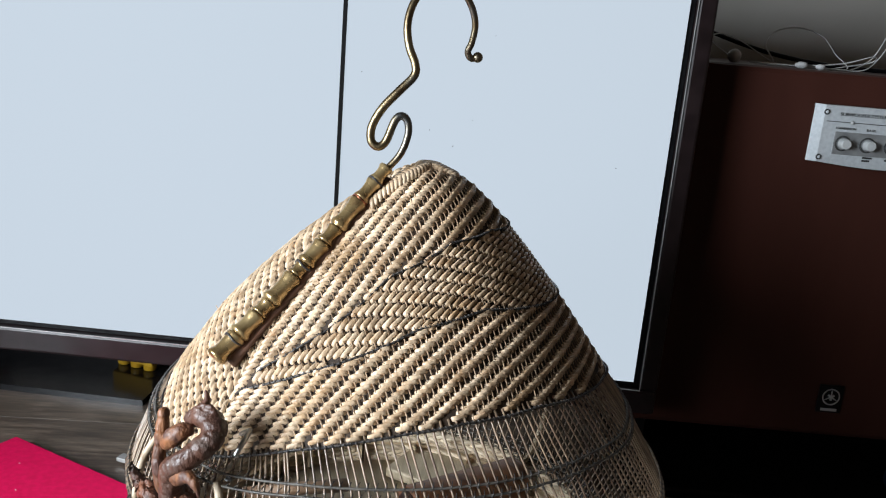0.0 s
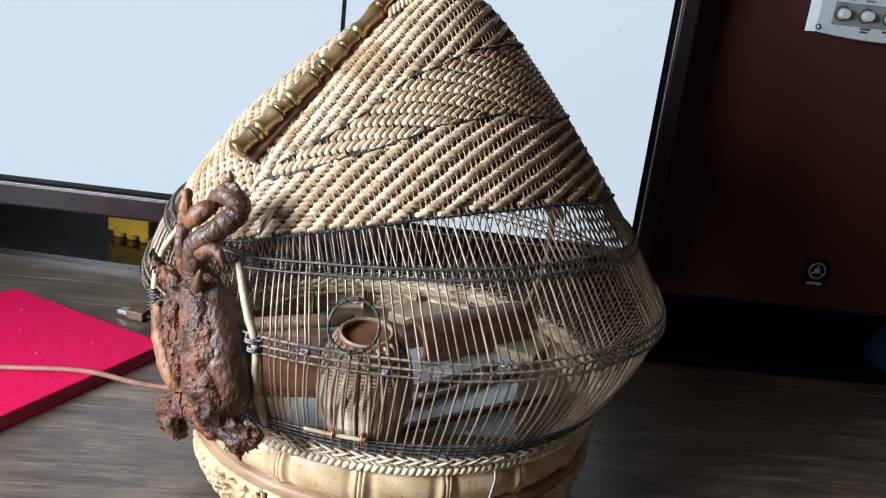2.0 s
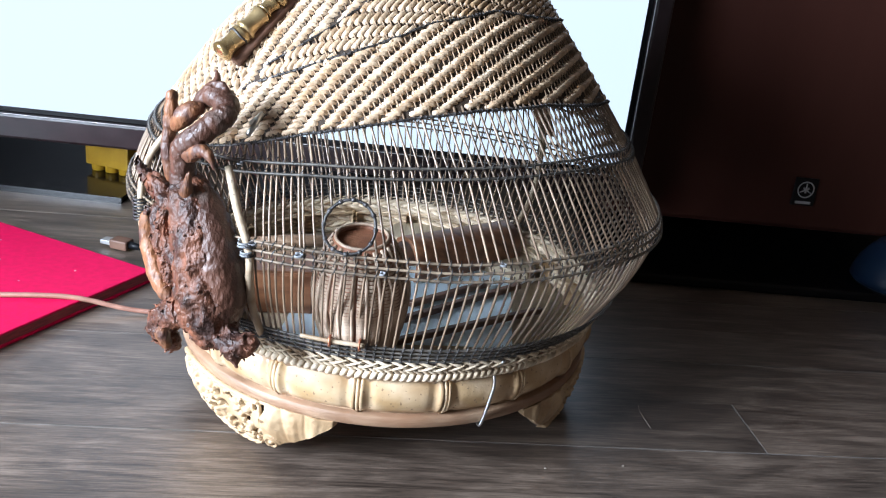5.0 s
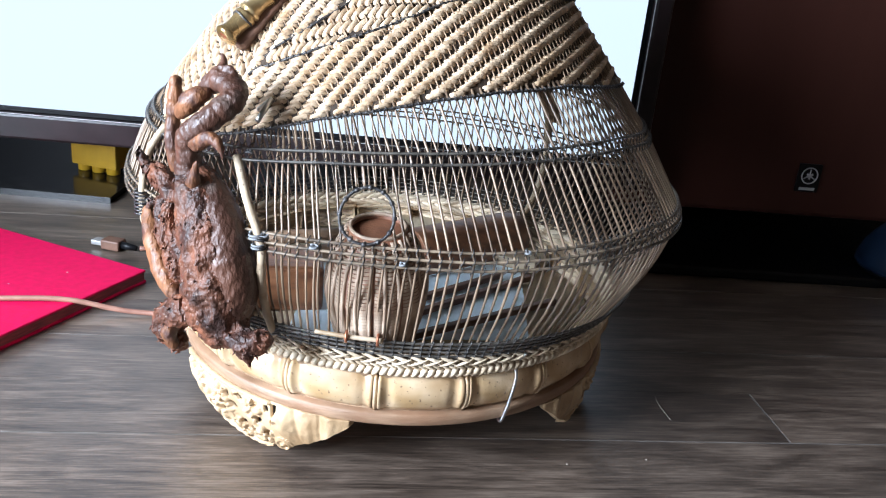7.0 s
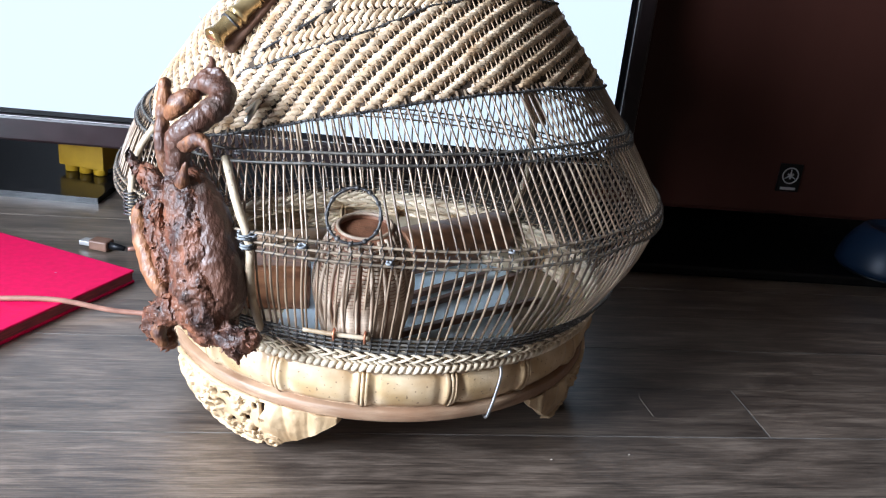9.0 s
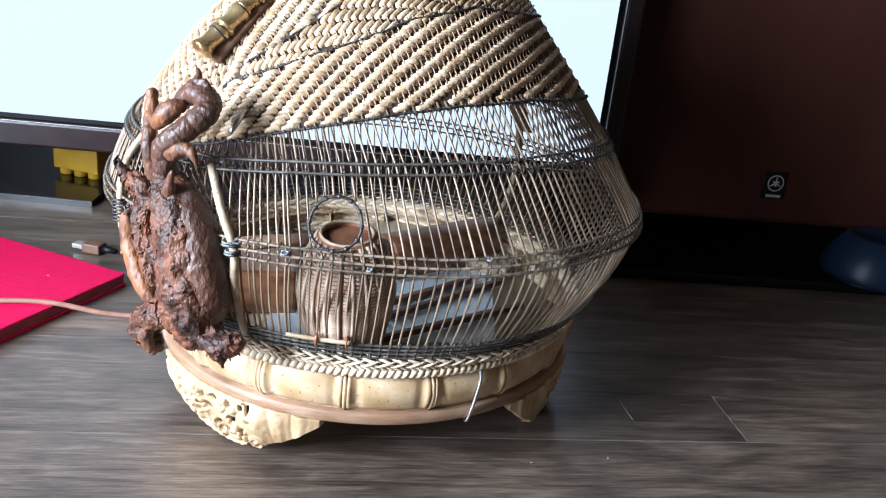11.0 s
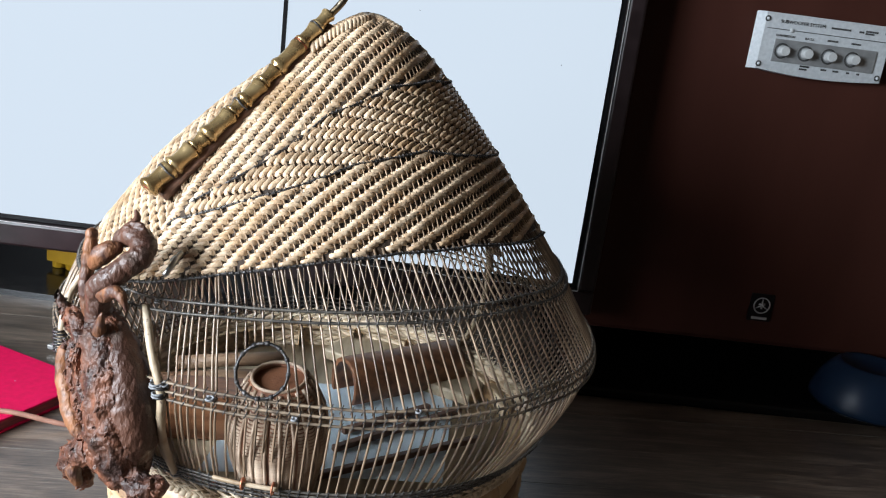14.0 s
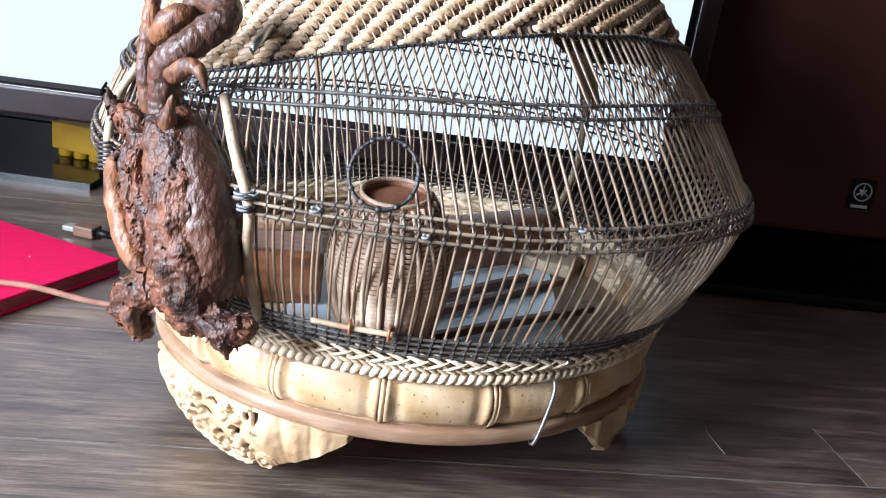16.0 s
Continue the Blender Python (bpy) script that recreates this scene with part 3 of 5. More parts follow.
for _ in range(6):
    RS[1:-1] = (RS[:-2] + 2 * RS[1:-1] + RS[2:]) / 4


def radius(z):
    return float(np.interp(z, ZS, RS))


def axis_x(z):
    return CX + 0.004 * max(0.0, min(1.0, (z - 0.24) / 0.13))


def axis_y(z):
    return CY + 0.0165 * max(0.0, min(1.0, (z - 0.20) / 0.10))


DENT_Z, DENT_R = (0.09, 0.13, 0.165, 0.19, 0.21, 0.235, 0.26), (0.0, 0.011, 0.020, 0.020, 0.015, 0.007, 0.0)
SWELL_Z, SWELL_R = (0.18, 0.20, 0.23, 0.27, 0.31, 0.34, 0.37), (0.0, 0.004, 0.007, 0.010, 0.010, 0.005, 0.0)


SIDE_Z = (0.09, 0.115, 0.14, 0.165, 0.19, 0.21, 0.24, 0.27, 0.3, 0.33, 0.355, 0.372, 0.382)
SIDE_E = np.interp(ZS, SIDE_Z, (0.0007, 0.0059, 0.0072, 0.0022, -0.0028, -0.0014, 0.0008, 0.0007, 0.0016, -0.0005, -0.0014, -0.0014, -0.0009))
SIDE_W = np.interp(ZS, SIDE_Z, (0.0002, 0.0002, 0.0003, -0.0026, -0.0022, -0.0028, -0.0018, 0.0015, -0.0009, -0.004, -0.007, -0.0053, -0.0046))
DENT, SWELL = np.interp(ZS, DENT_Z, DENT_R), np.interp(ZS, SWELL_Z, SWELL_R)
for _ in range(60):
    for arr in (DENT, SWELL, SIDE_E, SIDE_W):
        arr[1:-1] = (arr[:-2] + 2 * arr[1:-1] + arr[2:]) / 4


def reach_of(phi, z):
    """Radius of the hand-bent cage: flattened over the door, fuller on one side of the roof."""
    d, e = (phi + 266) % 360 - 180, (phi + 358) % 360 - 180
    east, west = max(0.0, math.cos(radians(phi + 12))) ** 2, max(0.0, math.cos(radians(phi + 158))) ** 2
    return (radius(z) - math.exp(-(d / 36) ** 2) * float(np.interp(z, ZS, DENT)) + math.exp(-(e / 50) ** 2) * float(np.interp(z, ZS, SWELL))
            + east * float(np.interp(z, ZS, SIDE_E)) + west * float(np.interp(z, ZS, SIDE_W)))


def skin(phi, z, off=0.0):
    """A point on the cage's surface; phi in degrees, off metres along the normal."""
    dz = 0.0015
    dr = (reach_of(phi, z + dz) - reach_of(phi, z - dz)) / (2 * dz)
    n = math.hypot(1, dr)
    r, zz = reach_of(phi, z) + off / n, z - off * dr / n
    t = radians(phi)
    return Vector((axis_x(z) + r * math.cos(t), axis_y(z) + r * math.sin(t), zz))


def table(pairs):
    xs, ys = [p[0] for p in pairs], [p[1] for p in pairs]
    return lambda phi: float(np.interp(phi, xs, ys))


RIM = table([(-260, 0.242), (-220, 0.240), (-195, 0.236), (-178, 0.229), (-169, 0.221), (-156, 0.212), (-145, 0.207), (-134, 0.207), (-123, 0.214),
             (-106, 0.228), (-90, 0.238), (-81, 0.243), (-66, 0.2485), (-45, 0.251), (-7, 0.2435), (10, 0.235), (21, 0.2276), (33, 0.2240), (42, 0.2200), (54, 0.2160), (58, 0.2300), (68, 0.238), (100, 0.242)])
SEP_A = table([(-260, 0.29), (-160, 0.25), (-134, 0.222), (-127, 0.246), (-109, 0.2656), (-80, 0.292), (-55, 0.301), (5, 0.292), (100, 0.29)])
SEP_B = table([(-260, 0.335), (-160, 0.27), (-134, 0.224), (-124, 0.260), (-103, 0.300), (-95, 0.317), (-65, 0.337), (-32, 0.3417), (-14, 0.340), (40, 0.338), (100, 0.335)])
UPPER = table([(-260, 0.208), (-140, 0.201), (-121, 0.202), (-103, 0.2075), (-84, 0.211), (-65, 0.214), (-48, 0.216), (-33, 0.216), (-15, 0.212), (40, 0.209), (100, 0.208)])
MIDDLE = table([(-260, 0.166), (-140, 0.165), (-113, 0.1645), (-72, 0.1645), (-50, 0.1675), (-38, 0.169), (-15, 0.166), (100, 0.166)])

cage = thing("bird_cage", "woven rattan bird cage with pale twill roof and root ornament", "bird cage", m=pose(0, 0, 0))

# ---------------------------------------------------------------- woven roof, laid out flat as a cone and wrapped back
SIN = 0.68
ds = np.hypot(np.diff(ZS), np.diff(RS))
SLANT = np.concatenate([[0], np.cumsum(ds[::-1])])            # from the apex down
ZREV = ZS[::-1]
S_OFF = radius(0.30) / SIN - float(np.interp(0.30, ZS, SLANT[::-1]))


def flat(phi, z):
    s = float(np.interp(z, ZS, SLANT[::-1])) + S_OFF
    t = radians(SIN * (phi + 80))
    return s * math.sin(t), -s * math.cos(t)


def wrap(x, y, off):
    s = math.hypot(x, y)
    phi = math.degrees(math.atan2(x, -y)) / SIN - 80
    z = float(np.interp(s - S_OFF, SLANT, ZREV))
    return skin(phi, z, off)


def where(x, y):
    s = math.hypot(x, y)
    return math.degrees(math.atan2(x, -y)) / SIN - 80, float(np.interp(s - S_OFF, SLANT, ZREV)), s - S_OFF


# dark shell just under the strands; it shows in the gaps between them
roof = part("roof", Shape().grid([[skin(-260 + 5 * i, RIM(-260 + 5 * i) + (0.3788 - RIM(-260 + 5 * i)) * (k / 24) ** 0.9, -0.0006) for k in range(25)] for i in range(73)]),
            M_BACKING, cage, "pale twill-woven conical roof over a dark backing")

SEG_L, SEG_W = 9, 6


def strand(sh, x, y, ang, length, width, lift):
    """One visible float of a flat rattan strand, domed and diving under at both ends."""
    c, s = math.cos(ang), math.sin(ang)
    rows = []
    for i in range(SEG_L):
        u = -1 + 2 * i / (SEG_L - 1)
        dome = max(0.0, 1 - abs(u) ** 4)
        w = width * 0.5 * (0.58 + 0.42 * max(0.0, 1 - abs(u) ** 3))
        row = []
        for k in range(SEG_W):
            v = -1 + 2 * k / (SEG_W - 1)
            px, py = u * length / 2, v * w + 0.0009 * math.sin(u * 2.2)
            h = lift * (0.15 + 0.85 * dome) * max(0.0, 1 - (v * 0.99) ** 4) ** 0.5 - 0.0014 * (1 - dome) + 0.0007 * v * dome
            row.append(wrap(x + px * c - py * s, y + px * s + py * c, h))
        rows.append(row)
    sh.grid(rows)


def tick(sh, x, y, ang, length, rad):
    c, s = math.cos(ang), math.sin(ang)
    a, b = wrap(x - c * length / 2, y - s * length / 2, 0.0007), wrap(x + c * length / 2, y + s * length / 2, 0.0007)
    sh.tube([a, (a + b) / 2 + (b - a).orthogonal() * 0.0, b], rad, 5)


PANELS = {
    "upper_panel": dict(turn=0.15, beta=57, alpha=10, step=0.0046, gap=0.0089, length=0.0108, width=0.0035, test=lambda p, z: z >= SEP_B(p) and p > -129),
    "middle_panel": dict(turn=0.0, beta=-1, alpha=33, step=0.0047, gap=0.0088, length=0.0112, width=0.0036, test=lambda p, z: SEP_A(p) <= z < SEP_B(p) and p > -129),
    "lower_panel": dict(turn=0.3, beta=47, alpha=0, step=0.0043, gap=0.0089, length=0.0112, width=0.0036, test=lambda p, z: RIM(p) + 0.002 <= z < SEP_A(p) and p > -129),
    "side_panel": dict(turn=0.0, beta=50, alpha=59, step=0.0078, gap=0.0066, length=0.0124, width=0.0023, test=lambda p, z: z >= RIM(p) + 0.002 and p <= -129),
}
random.seed(3)
for pname, q in PANELS.items():
    beta, alpha = radians(q["beta"]), radians(q["alpha"])
    d, n = Vector((math.cos(beta), math.sin(beta))), Vector((-math.sin(beta), math.cos(beta)))
    pan_ob, ticks = None, Shape()
    ropes = []
    reach = 0.30
    for j in range(-int(reach / q["gap"]), int(reach / q["gap"]) + 1):
        sh, wave = Shape(), random.uniform(0, 6)
        for i in range(-int(reach / q["step"]), int(reach / q["step"]) + 1):
            base = d * (i * q["step"] + (j % 2) * q["step"] * 0.5) + n * (j * q["gap"] + 0.0004 * math.sin(i * 0.3 + wave))
            p, z, s = where(base.x, base.y)
            if s < 0.008 or s > 0.30 or p < -258 or p > 98 or not q["test"](p, z):
                continue
            strand(sh, base.x, base.y, alpha + q["turn"] * radians(SIN * (p + 80)) + random.gauss(0, 0.06), q["length"] * random.uniform(0.93, 1.07), q["width"] * random.uniform(0.88, 1.06), 0.0016 * random.uniform(0.8, 1.2))
            m2 = base + n * q["gap"] * 0.5 + d * q["step"] * 0.5
            tick(ticks, m2.x, m2.y, radians(113), 0.0056, 0.00048)
        if sh.v:
            ropes.append(sh)
    pan_ob = part(pname, ticks, M_RIB, roof, "thin brown ribs between pale twill strands")
    tagged(pan_ob, kind="stuff")
    pan_ob.parent = cage
    for sh in ropes:
        part("woven_strand_row", sh, M_CREAM, pan_ob)


def bound_line(name, fn, off, rad, a0, a1, parent, label, n=150, loops=True):
    pts = [skin(a0 + (a1 - a0) * i / n, fn(a0 + (a1 - a0) * i / n), off + 0.0003 * math.sin(i * 1.3)) for i in range(n + 1)]
    sh = Shape().tube(pts, rad, 7, wobble=0.25)
    if loops:
        for i in range(1, n):
            dd = (pts[i] - pts[i - 1]).normalized()
            side = Vector((0, 0, 1))
            sh.tube([pts[i] + (dd * 0.0008 - side * 0.0014), pts[i] + (skin(a0 + (a1 - a0) * i / n, fn(a0 + (a1 - a0) * i / n), off + 0.002) - pts[i]) * 0.9, pts[i] + (side * 0.0014 - dd * 0.0008)], 0.00035, 4)
    return part(name, sh, M_DARK, parent, label)


bound_line("roof_rim", RIM, 0.0010, 0.0008, -135, 100, cage, "dark stitched edge of the roof", 170)
bound_line("roof_rim", RIM, 0.0006, 0.0006, -260, -135, cage, "dark stitched edge of the roof", 90, False)
bound_line("roof_seam", SEP_A, 0.0010, 0.0008, -128, 30, cage, "dark stitched seam across the weave", 110)
bound_line("roof_seam", SEP_B, 0.0010, 0.0007, -126, 30, cage, "dark stitched seam across the weave", 90)

random.seed(61)
for p, z, ln in ((-20, 0.341, 0.006), (-15, 0.300, 0.005), (-12, 0.288, 0.004), (-28, 0.344, 0.004), (-150, 0.300, 0.006), (-170, 0.26, 0.005), (-95, 0.316, 0.004), (-66, 0.336, 0.004), (-120, 0.262, 0.005)):
    a_, b_ = skin(p, z, 0.0005), skin(p + random.uniform(-2, 2), z + ln * random.uniform(-0.3, 0.6), ln)
    part("stray_fibre", Shape().tube([a_, a_.lerp(b_, 0.5) + Vector((0, 0, 0.0006)), b_], [0.0004, 0.0003, 0.00012], 5), M_CREAM, cage, "loose frayed rattan end")

# plaited crest over the peak
top = Vector((axis_x(0.379), axis_y(0.379), 0.3783))
crest_axis = spline([skin(-134, 0.352, 0.002), skin(-130, 0.3625, 0.0018), skin(-122, 0.3710, 0.0014), skin(-110, 0.3762, 0.0008), top, skin(-5, 0.3768, 0.0002), skin(0, 0.3725, -0.0004)], 5)
crest = Shape()
for i in range(1, len(crest_axis) - 1):
    c = crest_axis[i]
    dd = (crest_axis[i + 1] - crest_axis[i - 1]).normalized()
    sd = dd.cross(Vector((0, 0, 1))).normalized()
    up = sd.cross(dd).normalized()
    for sgn in (-1, 1):
        crest.tube(spline([c + sd * 0.0068 * sgn - dd * 0.0034 - up * 0.0016, c + sd * 0.0040 * sgn - dd * 0.0002 + up * 0.0012, c + sd * 0.0004 * sgn + dd * 0.0026 + up * 0.0010, c - sd * 0.0022 * sgn + dd * 0.0040 - up * 0.0010], 3),
                   [0.0011, 0.0016, 0.0020, 0.0022, 0.0022, 0.0021, 0.0019, 0.0016, 0.0013, 0.0010], 7)
part("crest", crest, M_CREAM, cage, "plaited pale crest over the peak")

# ---------------------------------------------------------------- bars, rings and bindings
TWIST = [(0.09, -1.7), (0.1025, -1.4), (0.166, 0.0), (0.2135, -4.6), (0.244, -10.7), (0.30, -20)]
LEAN = table([(-260, 0.8), (-140, 1.0), (-85, 1.0), (-45, 0.58), (0, 0.6), (100, 0.8)])


def twist(z, a):
    return float(np.interp(z, [q for q, _ in TWIST], [b for _, b in TWIST])) * (LEAN((a + 260) % 360 - 260) if z > 0.15 else 1.0)


NBAR = 186
hc, hz = -93.0, 0.1840      # middle of the round opening in the door
DOOR = skin(hc, hz)
random.seed(9)
angles = [360 * k / NBAR for k in range(NBAR)]
angles = [a for a in angles if not 360 - 111.5 < a < 360 - 101.5] + [360 - 110.2 + 1.4 * i for i in range(7)]      # closer beside the door post
for a in angles:
    a += random.gauss(0, 0.14)
    wob, r0 = random.uniform(0, 6), random.uniform(0.00068, 0.00084)
    aa = (a + 260) % 360 - 260
    stops = [0.088, 0.1025, MIDDLE(aa), UPPER(aa) + 0.003, RIM(max(-260, aa + twist(RIM(aa), aa))) + 0.004]
    pts = []
    for z0, z1 in zip(stops, stops[1:]):
        q0, q1 = skin(a + twist(z0, a), z0), skin(a + twist(z1, a), z1)
        for i in range(5):
            u = i / 5
            z = z0 + (z1 - z0) * u
            pts.append(q0.lerp(q1, u) * 0.5 + skin(a + twist(z, a) + 0.08 * math.sin(z * 70 + wob), z, 0.0003 * math.sin(z * 55 + 2 * wob)) * 0.5)
    pts.append(skin(a + twist(stops[-1], a), stops[-1]))
    fine_pts = [q.lerp(w_, i / 4) for q, w_ in zip(pts, pts[1:]) for i in range(4)] + [pts[-1]]
    gap = [i for i, q in enumerate(fine_pts) if math.hypot((q - DOOR).x, (q - DOOR).z) < 0.0143 and q.y < 0]
    runs = [fine_pts[:gap[0]], fine_pts[gap[-1] + 1:]] if gap else [pts]         # bars are cut at the round opening
    for run in runs:
        part("bar", Shape().tube(run, [r0 * (1 + 0.10 * math.sin(i * 1.7 + wob)) for i in range(len(run))], 6), M_BAR, cage)

M_HOOP = mat("grey_black_hoop", (0.045, 0.040, 0.034), (0.14, 0.125, 0.105), 120, 0.45, 0, 0.2, vary=0.2)
M_HOOPTAN = mat("dull_tan_hoop", (0.085, 0.062, 0.043), (0.29, 0.215, 0.145), 120, 0.5, 0, 0.2, vary=0.2)
RINGS = [("lower_hoop", (0.0982, 0.1016, 0.1050, 0.1084), 0.0008), ("middle_hoop", (-0.0046, 0.0, 0.0046), 0.0009), ("upper_hoop", (0.0, 0.0055), 0.00085)]


def level(rname, z, phi):
    fn = {"upper_hoop": UPPER, "middle_hoop": MIDDLE}.get(rname)
    return fn((phi + 260) % 360 - 260) + z if fn else z


for rname, levels, rr in RINGS:
    for z in levels:
        mid = rname == "middle_hoop"
        pts = [skin(1.8 * i, level(rname, z, 1.8 * i), 0.0016) for i in range(200)]
        part(rname, Shape().tube(pts, rr, 6, True, 0.15), M_HOOPTAN if mid else M_HOOP, cage, "thin rattan hoop" if mid else "dark rattan hoop bound to the bars")
lash = Shape()
random.seed(5)
for rname, levels, rr in RINGS:
    for zz in levels:
        for k in range(NBAR):
            z = level(rname, zz, 360 * k / NBAR)
            a = 360 * k / NBAR + twist(z, 360 * k / NBAR)
            g = 360 / NBAR
            o1, o2 = 0.0021, 0.0026
            p0, p1, p2 = skin(a - 0.16 * g, z - 0.0022, o1 - 0.0010), skin(a + random.uniform(-.06, .06) * g, z, o2), skin(a + 0.16 * g, z + 0.0022, o1 - 0.0010)
            lash.tube([p0, p1, p2], 0.00040, 4)
part("thread_binding", lash, M_DARK, cage, "black thread lashings at every crossing", kind="stuff")


# posts of the door
def post(pairs, rad, label, off=0.0022):
    pts = spline([skin(p, z, off) for p, z in pairs], 6)
    sh = Shape().tube(pts, [rad * (1 + 0.10 * (i % 9 == 4)) for i in range(len(pts))], 10)
    return part("post", sh, M_POST, cage, label)


post([(-112.4, 0.0985), (-111.6, 0.125), (-111, 0.145), (-111, 0.163), (-115.2, 0.184), (-120.3, 0.2035)], 0.0025, "pale bamboo door post")
post([(-138, 0.110), (-139, 0.13), (-140, 0.150), (-142, 0.172), (-144, 0.19), (-143, 0.206)], 0.0023, "pale bamboo door post", 0.003)
# back post: flat splints under the roof edge, a round rod below them
for p0 in (48.6, 50.5, 52.4):
    edge_rows = []
    for i in range(9):
        z = 0.226 - 0.044 * i / 8
        edge_rows.append([skin(p0 + w, z, o) for w, o in ((-0.85, -0.0030), (0.85, -0.0030), (0.80, -0.0010), (-0.80, -0.0010))])
    part("splint", Shape().grid(edge_rows, close_v=True, cap=True), M_RIB, cage, "flat brown splint of the back post", False)
back = spline([skin(p0, z, -0.0030) for p0, z in ((51.8, 0.190), (52.4, 0.172), (52.2, 0.150), (51.2, 0.130), (50.0, 0.110), (51.8, 0.086))], 6)
part("post", Shape().tube(back, 0.0027, 10), M_POST, cage, "pale slanting rattan post")


def winding(pc, zc, turns, pitch, r, name, material, label):
    c = skin(pc, zc, 0.0024)
    sh = Shape().tube([c + Vector((r * math.cos(t * 0.6), r * math.sin(t * 0.6), pitch * t * 0.6 / 6.283)) for t in range(int(turns * 10.5))], 0.0007, 5)
    part(name, sh, material, cage, label)


M_THREAD = mat("grey_thread", (0.144, 0.151, 0.158), (0.259, 0.266, 0.281), 90, 0.6)
winding(-141, 0.155, 7, 0.0022, 0.0046, "post_binding", M_DARK, "dark wire wound round the post")
for zc in (0.1600, 0.1650, 0.1010):
    winding(-111 if zc > 0.15 else -112.4, zc, 2.0, 0.0014, 0.0030, "post_binding", M_DARK, "dark thread wound round the post")
for pc, zc in ((-110.5, 0.1665), (-101.5, 0.1650)):
    winding(pc, zc, 1.6, 0.0014, 0.0022, "knot", M_THREAD, "grey thread knot")

for pc, zc, tn in ((-112.2, 0.0995, 3.2), (-112.0, 0.1650, 2.6), (-111.4, 0.1602, 2.2)):
    winding(pc, zc, tn, 0.0016, 0.0034, "knot", M_THREAD, "grey thread knot")
for pc, zc in ((-127, 0.2050), (-118, 0.2060), (-86, 0.1610), (-64, 0.1690)):
    winding(pc, zc, 1.6, 0.0011, 0.0015, "knot", M_THREAD, "small grey thread knot")

# round opening in the door
hoop_pts = []
for t in range(48):
    a = 2 * math.pi * t / 48
    hoop_pts.append(skin(hc + math.degrees(0.0145 * math.cos(a) / reach_of(hc, hz)), hz + 0.0142 * math.sin(a), 0.0036))
hoop = part("hoop", Shape().tube(hoop_pts, 0.0009, 7, True, 0.2), M_DARK, cage, "dark thread-wound round hoop")
hl = Shape()
for t in range(0, 48, 4):
    dd = (hoop_pts[(t + 1) % 48] - hoop_pts[t - 1]).normalized()
    hl.tube([hoop_pts[t] - dd * 0.0011, hoop_pts[t] + dd * 0.0011], 0.0014, 7)
part("winding", hl, M_DARK, hoop)

# pale stick with copper ties along the door's foot
rail = part("stick", Shape().tube(spline([skin(-102, 0.1122, 0.0038), skin(-95.5, 0.1124, 0.0042), skin(-88.5, 0.1115, 0.0038)], 6), 0.0014, 8), M_POST, cage, "pale thin stick tied across the door foot")
for pc in (-95.8, -89.6):
    c = skin(pc, 0.1122, 0.0040)
    part("tie", Shape().tube([c + Vector((0.0002, 0.0028 * math.cos(t * math.pi / 6), 0.0034 * math.sin(t * math.pi / 6))) for t in range(12)], 0.0008, 5, True), M_COPPER, rail, "copper wire tie")

# plaited band under the bars, and the woven bottom wall
plait = Shape()
NB = 216
for k in range(NB):
    a = 360 * k / NB
    g = 360 / NB
    j = 0.0004 * math.sin(k * 1.7)
    plait.tube([skin(a - 1.05 * g, 0.0930 + j, 0.0014), skin(a - 0.40 * g, 0.0914 + j, 0.0024), skin(a + 0.25 * g, 0.0896, 0.0024), skin(a + 0.70 * g, 0.0880, 0.0018)], [0.0005, 0.0010, 0.0012, 0.0008], 6)
    plait.tube(spline([skin(a + 0.66 * g, 0.0888, 0.0012), skin(a + 0.36 * g, 0.0872, 0.0023), skin(a, 0.0850, 0.0024), skin(a - 0.32 * g, 0.0828 + j, 0.0012)], 2), [0.0010, 0.0017, 0.0021, 0.0022, 0.0020, 0.0016, 0.0009], 7)
part("plaited_edge", plait, M_BAND, cage, "pale plaited rattan edge", kind="stuff")
spikes = Shape()
for k in range(110):
    a, g = 360 * k / 110, 360 / 110
    w = 0.0005 * math.sin(k * 2.3)
    for c in ([skin(a - 1.1 * g, 0.0990 + w, 0.0004), skin(a - 0.2 * g, 0.0975 + w, 0.0018), skin(a + 0.5 * g, 0.0955, 0.0026), skin(a + 1.0 * g, 0.0938, 0.0016)],
              [skin(a - 0.6 * g, 0.0978, 0.0010), skin(a + 0.1 * g, 0.0960 + w, 0.0024), skin(a + 0.7 * g, 0.0935 + w, 0.0030), skin(a + 1.1 * g, 0.0912, 0.0016)],
              [skin(a + 0.9 * g, 0.0962, 0.0022), skin(a + 0.4 * g, 0.0946, 0.0034), skin(a - 0.1 * g, 0.0928, 0.0034), skin(a - 0.5 * g, 0.0908, 0.0018)]):
        spikes.tube(spline(c, 2), [0.0003, 0.0006, 0.0008, 0.0009, 0.0008, 0.0007, 0.0004], 5)
part("plaited_edge", spikes, M_BAND, cage, "thin slanting rattan strands", kind="stuff")
wall = Shape()
random.seed(12)
NC = 84
for j in range(7):
    z = 0.0615 + 0.0052 * j
    for k in range(NC):
        a, g = 360 * (k + 0.5 * (j % 2)) / NC, 360 / NC
        lean = (0.0020 if j % 2 else -0.0020) * random.uniform(0.8, 1.2)
        rows = []
        for i in range(6):
            u = -1 + 2 * i / 5
            dome = 1 - abs(u) ** 3
            rows.append([skin(a + 0.82 * g * u, z + lean * u + v * 0.0021 * (0.6 + 0.4 * dome), -(0.0006 + 0.0030 * dome * (1 - v ** 4))) for v in (-1, -0.5, 0.5, 1)])
        wall.grid(rows)
part("woven_wall", wall, M_BAND, cage, "pale woven lower wall", kind="stuff")
